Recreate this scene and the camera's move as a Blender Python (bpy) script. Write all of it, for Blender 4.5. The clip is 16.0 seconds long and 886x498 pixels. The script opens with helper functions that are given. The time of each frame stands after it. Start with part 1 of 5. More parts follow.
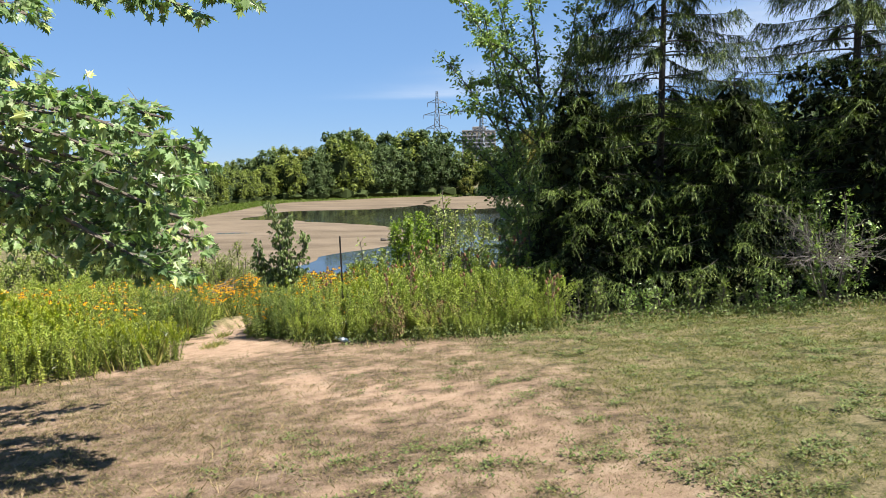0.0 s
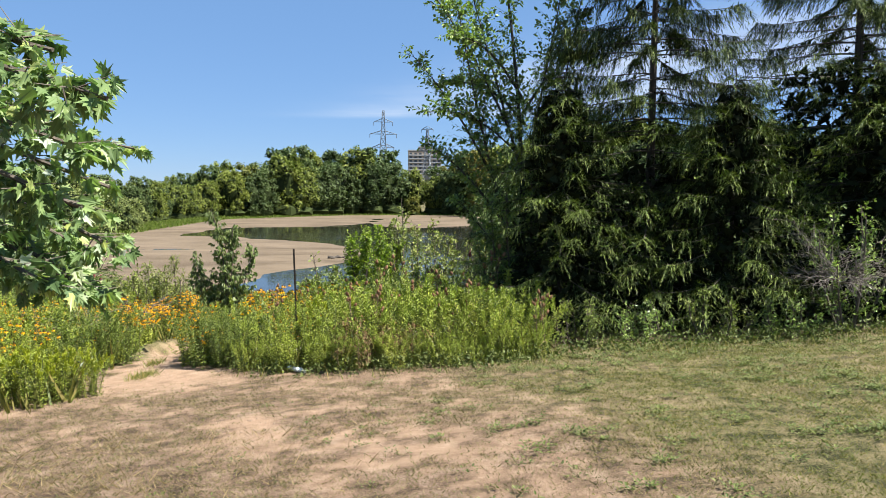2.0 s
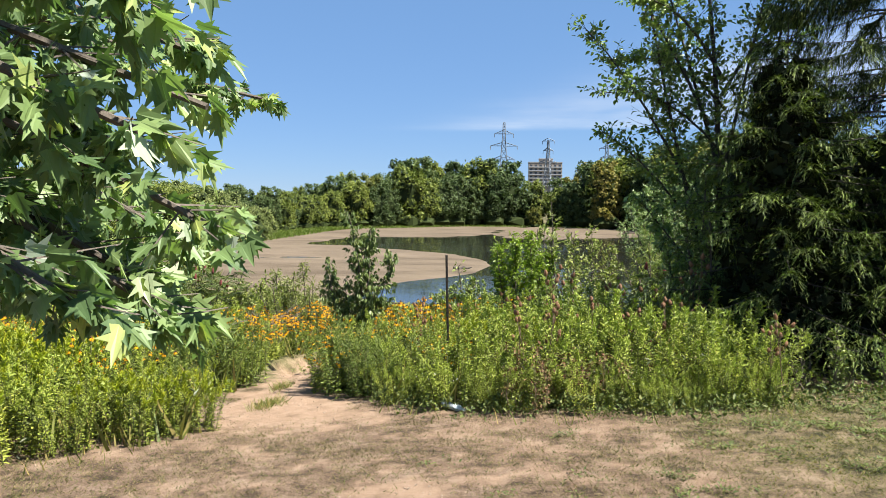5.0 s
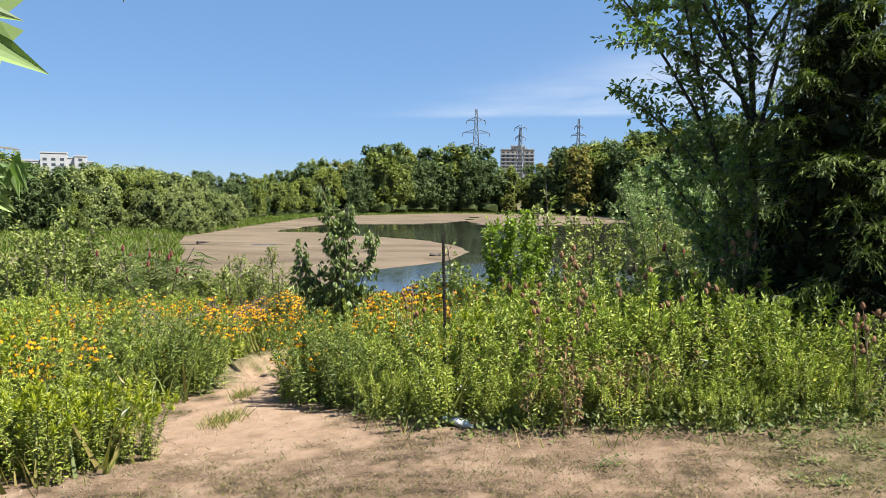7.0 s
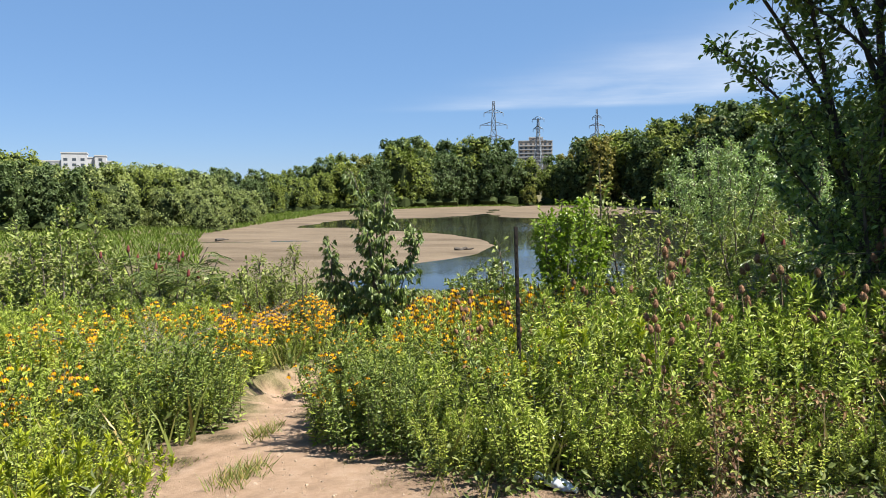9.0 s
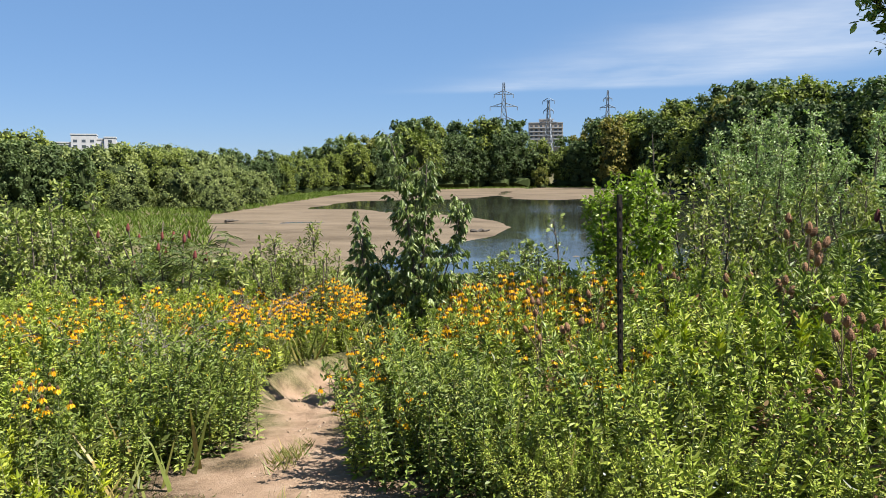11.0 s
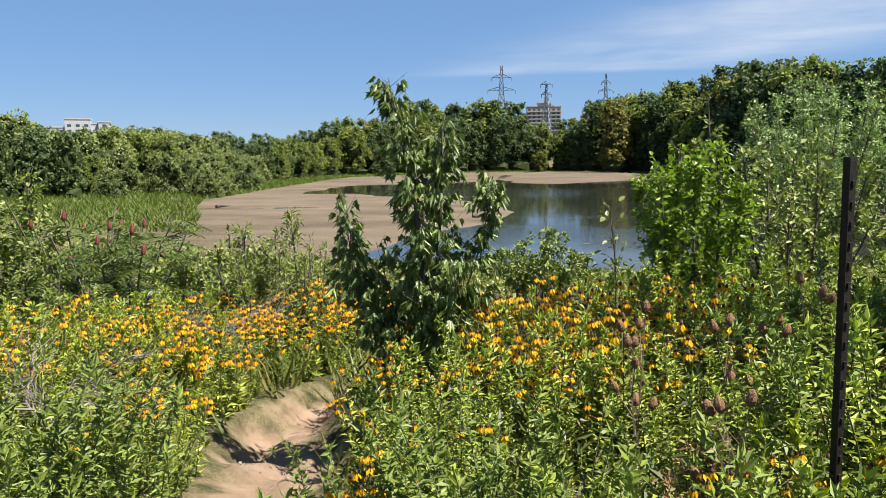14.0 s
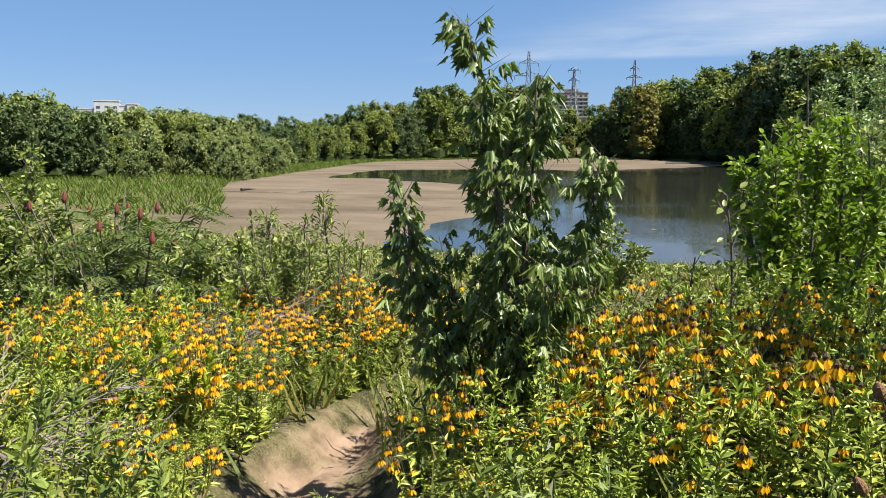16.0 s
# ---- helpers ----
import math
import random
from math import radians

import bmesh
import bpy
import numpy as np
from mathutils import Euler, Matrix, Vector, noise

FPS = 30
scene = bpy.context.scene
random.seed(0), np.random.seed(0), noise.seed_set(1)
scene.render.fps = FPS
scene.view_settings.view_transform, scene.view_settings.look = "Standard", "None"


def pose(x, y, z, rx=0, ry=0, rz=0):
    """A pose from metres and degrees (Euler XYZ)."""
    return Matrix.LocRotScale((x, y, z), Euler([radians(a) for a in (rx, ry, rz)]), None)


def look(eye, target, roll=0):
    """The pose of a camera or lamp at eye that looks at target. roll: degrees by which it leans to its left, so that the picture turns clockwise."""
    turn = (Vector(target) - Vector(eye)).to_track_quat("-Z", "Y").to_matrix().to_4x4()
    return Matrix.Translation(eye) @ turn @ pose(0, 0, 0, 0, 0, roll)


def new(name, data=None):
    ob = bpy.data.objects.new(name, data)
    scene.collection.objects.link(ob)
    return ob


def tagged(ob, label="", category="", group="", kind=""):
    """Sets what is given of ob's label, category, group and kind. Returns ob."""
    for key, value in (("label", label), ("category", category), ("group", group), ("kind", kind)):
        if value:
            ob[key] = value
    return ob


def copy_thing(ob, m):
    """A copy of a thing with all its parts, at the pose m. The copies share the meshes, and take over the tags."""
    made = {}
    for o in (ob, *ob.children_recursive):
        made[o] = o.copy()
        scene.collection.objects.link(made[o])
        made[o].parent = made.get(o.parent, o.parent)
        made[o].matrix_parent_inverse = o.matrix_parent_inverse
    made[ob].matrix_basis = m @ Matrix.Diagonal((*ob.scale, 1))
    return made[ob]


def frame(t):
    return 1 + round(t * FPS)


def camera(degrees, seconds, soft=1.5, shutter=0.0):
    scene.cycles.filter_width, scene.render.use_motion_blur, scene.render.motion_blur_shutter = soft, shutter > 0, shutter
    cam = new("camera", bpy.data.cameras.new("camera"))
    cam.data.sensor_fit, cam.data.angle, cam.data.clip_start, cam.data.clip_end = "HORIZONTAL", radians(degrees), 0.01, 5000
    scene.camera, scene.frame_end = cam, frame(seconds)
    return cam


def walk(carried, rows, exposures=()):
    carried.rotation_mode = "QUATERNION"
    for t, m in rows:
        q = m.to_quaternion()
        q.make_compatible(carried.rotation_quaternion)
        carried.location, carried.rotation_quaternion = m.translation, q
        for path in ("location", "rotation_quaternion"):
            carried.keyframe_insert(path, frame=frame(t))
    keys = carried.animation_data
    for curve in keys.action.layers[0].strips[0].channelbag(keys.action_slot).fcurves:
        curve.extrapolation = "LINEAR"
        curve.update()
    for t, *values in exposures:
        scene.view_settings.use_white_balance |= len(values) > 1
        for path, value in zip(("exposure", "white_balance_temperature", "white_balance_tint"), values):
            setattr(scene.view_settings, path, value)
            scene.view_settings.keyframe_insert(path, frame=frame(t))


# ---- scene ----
cam = camera(60.10, 16.0, soft=0.6)
PATH = [
    (0.0, look((-0.002, -0.000, 1.600), (-1.070, 9.898, 0.663), -0.56)),
    (0.5, look((-0.137, 0.285, 1.547), (-0.919, 10.207, 0.579), -0.61)),
    (1.0, look((-0.214, 0.658, 1.508), (-0.824, 10.565, 0.291), -0.22)),
    (1.5, look((-0.369, 0.982, 1.438), (-0.838, 10.892, 0.186), 1.29)),
    (2.0, look((-0.489, 1.367, 1.415), (-0.834, 11.338, 0.734), 0.35)),
    (2.5, look((-0.618, 1.701, 1.381), (-0.975, 11.680, 0.838), -0.12)),
    (3.0, look((-0.737, 2.022, 1.347), (-1.117, 12.007, 0.933), -0.23)),
    (3.5, look((-0.871, 2.333, 1.318), (-2.078, 12.251, 0.897), 1.04)),
    (4.0, look((-1.046, 2.609, 1.270), (-2.822, 12.440, 0.827), 1.50)),
    (4.5, look((-1.170, 2.943, 1.224), (-2.970, 12.766, 0.712), 0.98)),
    (4.7, look((-1.215, 3.053, 1.235), (-3.100, 12.860, 0.712), 0.80)),
    (6.8, look((-1.739, 4.487, 1.067), (-3.281, 14.344, 0.391), 0.44)),
    (7.0, look((-1.768, 4.623, 1.054), (-3.283, 14.484, 0.360), 0.54)),
    (7.5, look((-1.913, 5.015, 1.032), (-3.429, 14.875, 0.346), 1.12)),
    (8.0, look((-2.049, 5.346, 1.021), (-3.567, 15.206, 0.339), 0.31)),
    (8.5, look((-2.154, 5.736, 1.004), (-3.734, 15.583, 0.277), -0.71)),
    (9.0, look((-2.368, 6.046, 0.981), (-4.121, 15.860, 0.202), -0.48)),
    (9.5, look((-2.511, 6.336, 0.960), (-4.293, 16.143, 0.152), -0.87)),
    (10.0, look((-2.623, 6.653, 0.957), (-4.528, 16.431, 0.085), -0.59)),
    (10.2, look((-2.699, 6.763, 0.934), (-4.598, 16.539, 0.024), -0.10)),
    (12.3, look((-3.199, 8.078, 0.809), (-5.003, 17.855, -0.268), -0.98)),
    (12.5, look((-3.222, 8.216, 0.812), (-5.080, 17.983, -0.270), -0.69)),
    (13.0, look((-3.325, 8.526, 0.761), (-5.229, 18.283, -0.324), -0.49)),
    (13.5, look((-3.408, 8.844, 0.750), (-5.231, 18.605, -0.431), -1.13)),
    (14.0, look((-3.489, 9.163, 0.731), (-5.319, 18.920, -0.475), -0.52)),
    (14.5, look((-3.645, 9.456, 0.709), (-5.460, 19.215, -0.505), 0.04)),
    (15.0, look((-3.737, 9.776, 0.678), (-5.584, 19.513, -0.651), -0.12)),
    (15.5, look((-3.840, 10.005, 0.660), (-5.991, 19.660, -0.808), -0.12)),
    (16.0, look((-3.996, 10.252, 0.650), (-6.122, 19.925, -0.737), 0.12)),
]
walk(cam, PATH, [(0.0, 1.73), (8.5, 1.65), (13.0, 1.52), (16.0, 1.53)])

# ---- world, sun ----
SUN_AZ, SUN_EL = radians(101), radians(59)
world = bpy.data.worlds.new("world")
scene.world = world
world.use_nodes = True
wn = world.node_tree
sky = wn.nodes.new("ShaderNodeTexSky")
sky.sky_type, sky.sun_disc = "NISHITA", False
sky.sun_elevation, sky.sun_rotation = SUN_EL, SUN_AZ
sky.altitude, sky.air_density, sky.dust_density, sky.ozone_density = 1500, 1.0, 0.1, 3.0
wn.nodes["Background"].inputs[1].default_value = 0.0355
tint = wn.nodes.new("ShaderNodeMix")
tint.data_type, tint.blend_type = "RGBA", "MULTIPLY"
tint.inputs["Factor"].default_value, tint.inputs[7].default_value = 1.0, (0.96, 1.0, 1.13, 1)
wn.links.new(sky.outputs[0], tint.inputs[6])
even = wn.nodes.new("ShaderNodeMix")
even.data_type = "RGBA"
even.inputs["Factor"].default_value, even.inputs[7].default_value = 0.55, (2.0, 4.1, 7.6, 1)
wn.links.new(tint.outputs[2], even.inputs[6])
wn.links.new(even.outputs[2], wn.nodes["Background"].inputs[0])
sun = new("sun", bpy.data.lights.new("sun", "SUN"))
sun.data.energy, sun.data.angle, sun.data.color = 5.0, radians(0.55), (1.0, 0.95, 0.87)
to_sun = Vector((math.sin(SUN_AZ) * math.cos(SUN_EL), math.cos(SUN_AZ) * math.cos(SUN_EL), math.sin(SUN_EL)))
sun.matrix_basis = look(to_sun * 60, (0, 0, 0))

# ---- numpy kit ----
rng = np.random.default_rng(7)


def vnoise(x, y, seed=0):
    """Smooth value noise on a unit grid, 0 to 1."""
    x, y = np.asarray(x, float), np.asarray(y, float)
    i, j = np.floor(x).astype(np.int64), np.floor(y).astype(np.int64)
    u, v = x - i, y - j
    u, v = u * u * (3 - 2 * u), v * v * (3 - 2 * v)

    def h(a, b):
        n = (a * 374761393 + b * 668265263 + seed * 974711) & 0xFFFFFFFF
        n = ((n ^ (n >> 13)) * 1274126177) & 0xFFFFFFFF
        return ((n ^ (n >> 16)) & 0xFFFF) / 65535.0

    return (h(i, j) * (1 - u) + h(i + 1, j) * u) * (1 - v) + (h(i, j + 1) * (1 - u) + h(i + 1, j + 1) * u) * v


def fbm(x, y, seed=0, octaves=3):
    return sum(vnoise(x * 2**k, y * 2**k, seed + k) / 2**k for k in range(octaves)) / (2 - 2 ** (1 - octaves))


def sstep(a, b, x):
    t = np.clip((np.asarray(x, float) - a) / (b - a), 0, 1)
    return t * t * (3 - 2 * t)


def poly_sd(poly, x, y):
    """Signed distance to a polygon, positive inside."""
    P = np.array(poly, float)
    Q = np.roll(P, -1, 0)
    best, inside = np.full(np.shape(x), 1e9), np.zeros(np.shape(x), bool)
    for (ax, ay), (bx, by) in zip(P, Q):
        dx, dy = bx - ax, by - ay
        t = np.clip(((x - ax) * dx + (y - ay) * dy) / (dx * dx + dy * dy), 0, 1)
        best = np.minimum(best, np.hypot(x - ax - t * dx, y - ay - t * dy))
        inside ^= ((ay > y) != (by > y)) & (x < ax + (y - ay) * dx / (dy if dy else 1e-9))
    return np.where(inside, best, -best)


def line_d(line, x, y):
    """Distance to a line of points (x, y, half width), less the half width."""
    best = np.full(np.shape(x), 1e9)
    for (ax, ay, aw), (bx, by, bw) in zip(line, line[1:]):
        dx, dy = bx - ax, by - ay
        t = np.clip(((x - ax) * dx + (y - ay) * dy) / (dx * dx + dy * dy), 0, 1)
        best = np.minimum(best, np.hypot(x - ax - t * dx, y - ay - t * dy) - (aw + t * (bw - aw)))
    return best


# ---- the lie of the land ----
WATER = -2.6
BASIN = [(-2, 29.5), (-7, 31), (-12, 32.5), (-17, 34.5), (-22, 40), (-26, 48), (-30, 55), (-34, 63.5), (-35.5, 74), (-37, 84), (-38.5, 95), (-41.5, 116), (-41.5, 128),
         (-35, 141), (-28, 157), (-12, 166), (4, 160), (11, 142), (15, 118), (21, 98), (29, 85), (34, 65), (31, 45), (20, 35), (8, 29.5)]
MUD = [
    [(-8.0, 52), (-8.6, 47.5), (-9.6, 44.5), (-11.2, 40), (-11.4, 33.5), (-9, 30), (-20, 31), (-40, 40), (-56, 50), (-44, 70), (-34, 75.5), (-27.5, 75.5), (-24.5, 76.5), (-21, 72.3), (-17.5, 70), (-13.3, 67.5), (-10.8, 64), (-9, 59)],
    [(-28.8, 74), (-30.6, 85), (-31, 94), (-25.5, 99.5), (-19.5, 101.5), (-17.8, 106), (-16, 117), (-17, 142), (-14, 172), (-36, 168), (-60, 130), (-56, 95), (-46, 78), (-36, 70)],
    [(-14.8, 116), (-12.5, 104), (-10.5, 100.5), (-6.5, 99.5), (-3, 106), (4.2, 113.5), (10.4, 122.5), (12, 150), (0, 168), (-13, 168), (-17, 142)],
    [(-3.5, 38.3), (-2.4, 39.2), (-2.2, 40.2), (-3.3, 39.6)],
    [(-2.6, 34.5), (-2.0, 34.4), (-2.0, 34.8), (-2.5, 34.9)],
]
TRAIL = [(-3.3, 7.6, 0.5), (-3.75, 9.3, 0.72), (-4.2, 10.3, 0.85), (-4.6, 11.0, 0.54), (-4.72, 11.6, 0.33), (-4.93, 12.4, 0.29), (-5.27, 13.3, 0.42), (-5.62, 14.2, 0.36),
         (-5.70, 15.2, 0.15), (-5.4, 16.2, 0.12), (-4.6, 18.0, 0.12)]
WORN = [(1.6, 2.0, 0.6), (0.2, 4.5, 0.5), (-1.2, 6.8, 0.55), (-2.4, 8.2, 0.7), (-3.4, 9.3, 0.8)]


def height(x, y):
    x, y = np.asarray(x, float), np.asarray(y, float)
    X = 14 * np.tanh(x / 14)
    lawn = 0.0738 * X - 0.0455 * np.clip(y, -12, 19) - 0.05 * np.clip(y - 12.5, 0, 6.5)
    lawn = lawn + 0.035 * (fbm(x * 0.9, y * 0.9, 3) - 0.5) * sstep(40, 15, np.hypot(x, y)) + 0.02 * (fbm(x * 5, y * 5, 9) - 0.5)
    sd = poly_sd(BASIN, x, y)
    bank = WATER - 0.14 * sd
    far = np.clip(-sd, 0, 900)
    rim = WATER + 0.05 * np.minimum(far, 8) + 0.03 * np.clip(far - 8, 0, 40) + 0.002 * far
    near = sstep(34, 17, y) * sstep(-45, -12, x) * sstep(45, 14, x) + sstep(19, 12, y)
    near = np.clip(near, 0, 1)
    land = np.minimum(lawn, 3) * near + rim * (1 - near) + (1 - near) * 0.25 * (fbm(x * 0.2, y * 0.2, 5) - 0.5)
    z = np.where(sd < 0, land, np.minimum(land, WATER))
    pond = sstep(-3.5, 1.0, sd)
    bed = WATER - np.clip(0.10 * sd, -0.2, 0.35)
    z = z * (1 - pond) + bed * pond
    for m in MUD:
        s = poly_sd(m, x, y) + 2.2 * (fbm(x * 0.25, y * 0.25, 21) - 0.5) * (0.2 if len(m) == 4 else 1.0)
        flat = WATER + np.clip(0.045 * s, -0.4, 0.075) + 0.06 * (fbm(x * 0.07 + y * 0.03, y * 0.13 - x * 0.02, 31, 2) - 0.42)
        z = np.where(sd > -3, np.maximum(z, flat), z)
    # a low cut bank runs across the nearest flat
    lip = y - (57.2 + 0.12 * (x + 28) + 1.4 * (fbm(x * 0.16, y * 0.02, 36) - 0.5))
    z = z - 0.13 * sstep(0.0, -0.35, lip) * sstep(-3.5, -0.5, lip) * sstep(-36, -33, x) * sstep(-17, -23, x) * (sd > 0)
    # the trail is worn into the slope, with a broken ledge
    d = line_d(TRAIL, x, y)
    cut = sstep(0.10, -0.12, d) * sstep(11.6, 13.3, y) * sstep(19, 16, y)
    z = z - cut * (0.10 + 0.10 * sstep(13.15, 13.35, y + 0.25 * (fbm(x * 3, y * 3, 40) - 0.5)) + 0.20 * (fbm(x * 3.2, y * 3.2, 41) - 0.5))
    runnel = np.abs(x + 5.05 + 0.42 * (y - 12.6) + 0.10 * np.sin(y * 5.0))
    z = z - 0.10 * sstep(0.13, 0.02, runnel) * sstep(12.2, 12.9, y) * sstep(15.2, 14.3, y)
    return z


def ground_at(x, y):
    return float(height(np.array([x]), np.array([y]))[0])


# ---- mesh kit ----
class Geo:
    """Gathers vertices and faces; every face set has one number of corners and one material slot."""

    def __init__(self):
        self.v, self.f, self.n = [], [], 0

    def add(self, v, faces, slot=0):
        v = np.asarray(v, np.float32).reshape(-1, 3)
        self.v.append(v)
        for f in faces:
            self.f.append((np.asarray(f, np.int64) + self.n, slot))
        self.n += len(v)

    def mesh(self, name, mats, smooth=False):
        me = bpy.data.meshes.new(name)
        v = np.concatenate(self.v) if self.v else np.zeros((0, 3), np.float32)
        me.vertices.add(len(v))
        me.vertices.foreach_set("co", v.ravel())
        loops = np.concatenate([f.ravel() for f, _ in self.f])
        sizes = np.concatenate([np.full(len(f), f.shape[1]) for f, _ in self.f])
        slots = np.concatenate([np.full(len(f), s) for f, s in self.f])
        me.loops.add(len(loops))
        me.loops.foreach_set("vertex_index", loops.astype(np.int32))
        me.polygons.add(len(sizes))
        me.polygons.foreach_set("loop_start", np.r_[0, np.cumsum(sizes)[:-1]].astype(np.int32))
        me.polygons.foreach_set("material_index", slots.astype(np.int32))
        me.polygons.foreach_set("use_smooth", np.full(len(sizes), smooth))
        for m in mats:
            me.materials.append(m)
        me.update(calc_edges=True)
        return me


def unit(a):
    a = np.asarray(a, float)
    return a / np.maximum(np.linalg.norm(a, axis=-1, keepdims=True), 1e-9)


def frames(axis, normal):
    """Turns whose y runs along axis and whose z is near normal."""
    y = unit(axis)
    x = unit(np.cross(y, normal))
    return np.stack([x, y, np.cross(x, y)], -1)


def scatter(geo, leaf, origins, turns, sizes, slot=0):
    """Bakes copies of a small template (vertices, face sets) into geo."""
    tv, tf = leaf
    tv = np.asarray(tv, float)
    n = len(origins)
    if not n:
        return
    s = np.asarray(sizes, float).reshape(n, 1, 1)
    v = np.einsum("nij,kj->nki", turns, tv) * s + np.asarray(origins, float)[:, None]
    off = (np.arange(n) * len(tv))[:, None, None]
    geo.add(v.reshape(-1, 3), [(np.asarray(f)[None] + off).reshape(-1, np.asarray(f).shape[1]) for f in tf], slot)


def tube(geo, pts, radii, sides=5, slot=0, cap=True):
    pts, radii = np.asarray(pts, float), np.broadcast_to(np.asarray(radii, float), (len(pts),))
    tan = unit(np.gradient(pts, axis=0))
    ref = np.where(np.abs(tan[:, 2:3]) > 0.9, [[1.0, 0, 0]], [[0, 0, 1.0]])
    a = unit(np.cross(tan, ref))
    b = np.cross(tan, a)
    ang = np.arange(sides) * 2 * np.pi / sides
    ring = pts[:, None] + radii[:, None, None] * (np.cos(ang)[None, :, None] * a[:, None] + np.sin(ang)[None, :, None] * b[:, None])
    k = np.arange(sides)
    q = np.concatenate([np.stack([i * sides + k, i * sides + (k + 1) % sides, (i + 1) * sides + (k + 1) % sides, (i + 1) * sides + k], 1) for i in range(len(pts) - 1)])
    faces = [q]
    if cap:
        faces.append(np.arange(sides)[None, ::-1] + 0)
        faces.append(np.arange(sides)[None] + (len(pts) - 1) * sides)
    geo.add(ring.reshape(-1, 3), faces, slot)


def block(geo, x0, x1, y0, y1, z0, z1, slot=0):
    v = [(x, y, z) for z in (z0, z1) for y in (y0, y1) for x in (x0, x1)]
    geo.add(v, [[(0, 2, 3, 1), (4, 5, 7, 6), (0, 1, 5, 4), (2, 6, 7, 3), (0, 4, 6, 2), (1, 3, 7, 5)]], slot)


JOINED = {"stem", "leaf", "top", "petal", "cone", "bough", "needle", "twig", "foliage", "upper_foliage", "withered_leaf", "limb", "crown", "lattice", "branch", "upper_branch"}


def thing(name, label, category, group="", kind=""):
    return tagged(new(name), label, category, group, kind)


def part(name, geo, mats, parent, label="", smooth=False):
    mats = mats if isinstance(mats, (list, tuple)) else [mats]
    ob = new(name, geo.mesh(name, mats, smooth))
    ob.parent = parent
    return tagged(ob, label, kind="stuff" if name in JOINED else "")


def solo(name, geo, mats, label, category, group="", kind="", smooth=False):
    mats = mats if isinstance(mats, (list, tuple)) else [mats]
    return tagged(new(name, geo.mesh(name, mats, smooth)), label, category, group, kind)


def place_all(variants, spots):
    """Puts each spot's copy of a variant: spots are (variant, x, y, z, turn, scale)."""
    used = set()
    for k, x, y, z, turn, s in spots:
        s /= variants[k].scale[0]
        m = Matrix.LocRotScale((x, y, z), Euler((0, 0, turn)), (s, s, s))
        if k in used:
            copy_thing(variants[k], m)
        else:
            used.add(k)
            variants[k].matrix_basis = m
    for k, v in enumerate(variants):
        if k not in used:
            for o in (*v.children_recursive, v):
                bpy.data.objects.remove(o)


# leaf templates: y along the leaf, x across, z up
LANCE = ([(0, 0, 0), (0.15, 0.42, 0.05), (0, 1, -0.14), (-0.15, 0.42, 0.05)], [[(0, 1, 2), (0, 2, 3)]])
WEEDLEAF = ([(0, 0, 0), (0.19, 0.45, 0.05), (0, 1, -0.16), (-0.19, 0.45, 0.05)], [[(0, 1, 2), (0, 2, 3)]])
OVAL = ([(0, 0, 0), (0.26, 0.3, 0.06), (0.22, 0.68, 0.03), (0, 1, -0.1), (-0.22, 0.68, 0.03), (-0.26, 0.3, 0.06)], [[(0, 1, 2, 3), (0, 3, 4, 5)]])
HALF = [(0, 0), (0.16, -0.06), (0.40, 0.06), (0.27, 0.24), (0.62, 0.60), (0.24, 0.47), (0.27, 0.70), (0.12, 0.66), (0, 1.08)]
MAPLE = ([(x, y, 0.14 * abs(x) - 0.14 * y * y) for x, y in HALF] + [(-x, y, 0.14 * abs(x) - 0.14 * y * y) for x, y in HALF[1:8]],
         [[(0, 1, 2, 3, 4, 5, 6, 7, 8)], [(0, 8, 15, 14, 13, 12, 11, 10, 9)]])
LIMP_MAPLE = ([(0.62 * x, y, 0.30 * abs(x) - 0.26 * y * y) for x, y, _ in MAPLE[0]], MAPLE[1])
CLUMP = ([(0, -0.5, 0), (0.5, 0, 0.08), (0, 0.5, 0), (-0.5, 0, -0.08)], [[(0, 1, 2), (0, 2, 3)]])
BLADE = ([(-0.035, 0, 0), (0.035, 0, 0), (0.015, 0.6, 0.05), (-0.015, 0.6, 0.05), (0, 1, -0.05)], [[(0, 1, 2, 3)], [(3, 2, 4)]])
NEEDLE = ([(-0.09, 0, 0), (0.09, 0, 0), (0, 1, 0)], [[(0, 1, 2)]])


def rand_dirs(n, zmin=-1.0, zmax=1.0):
    z = rng.uniform(zmin, zmax, n)
    a = rng.uniform(0, 2 * np.pi, n)
    r = np.sqrt(np.maximum(0, 1 - z * z))
    return np.stack([r * np.cos(a), r * np.sin(a), z], 1)


# ---- materials ----
def nodes(name):
    m = bpy.data.materials.new(name)
    m.use_nodes = True
    return m, m.node_tree, m.node_tree.nodes["Principled BSDF"]


def ramp(nt, stops):
    r = nt.nodes.new("ShaderNodeValToRGB")
    el = r.color_ramp.elements
    while len(el) < len(stops):
        el.new(0.5)
    for e, (p, c) in zip(el, stops):
        e.position, e.color = p, (*c, 1)
    return r


def tex_noise(nt, scale, detail=4, rough=0.6, where=None, stretch=None):
    n = nt.nodes.new("ShaderNodeTexNoise")
    n.inputs["Scale"].default_value, n.inputs["Detail"].default_value, n.inputs["Roughness"].default_value = scale, detail, rough
    src = where or nt.nodes.new("ShaderNodeNewGeometry").outputs["Position"]
    if stretch:
        mp = nt.nodes.new("ShaderNodeMapping")
        mp.inputs["Scale"].default_value = stretch
        nt.links.new(src, mp.inputs[0])
        src = mp.outputs[0]
    nt.links.new(src, n.inputs["Vector"])
    return n


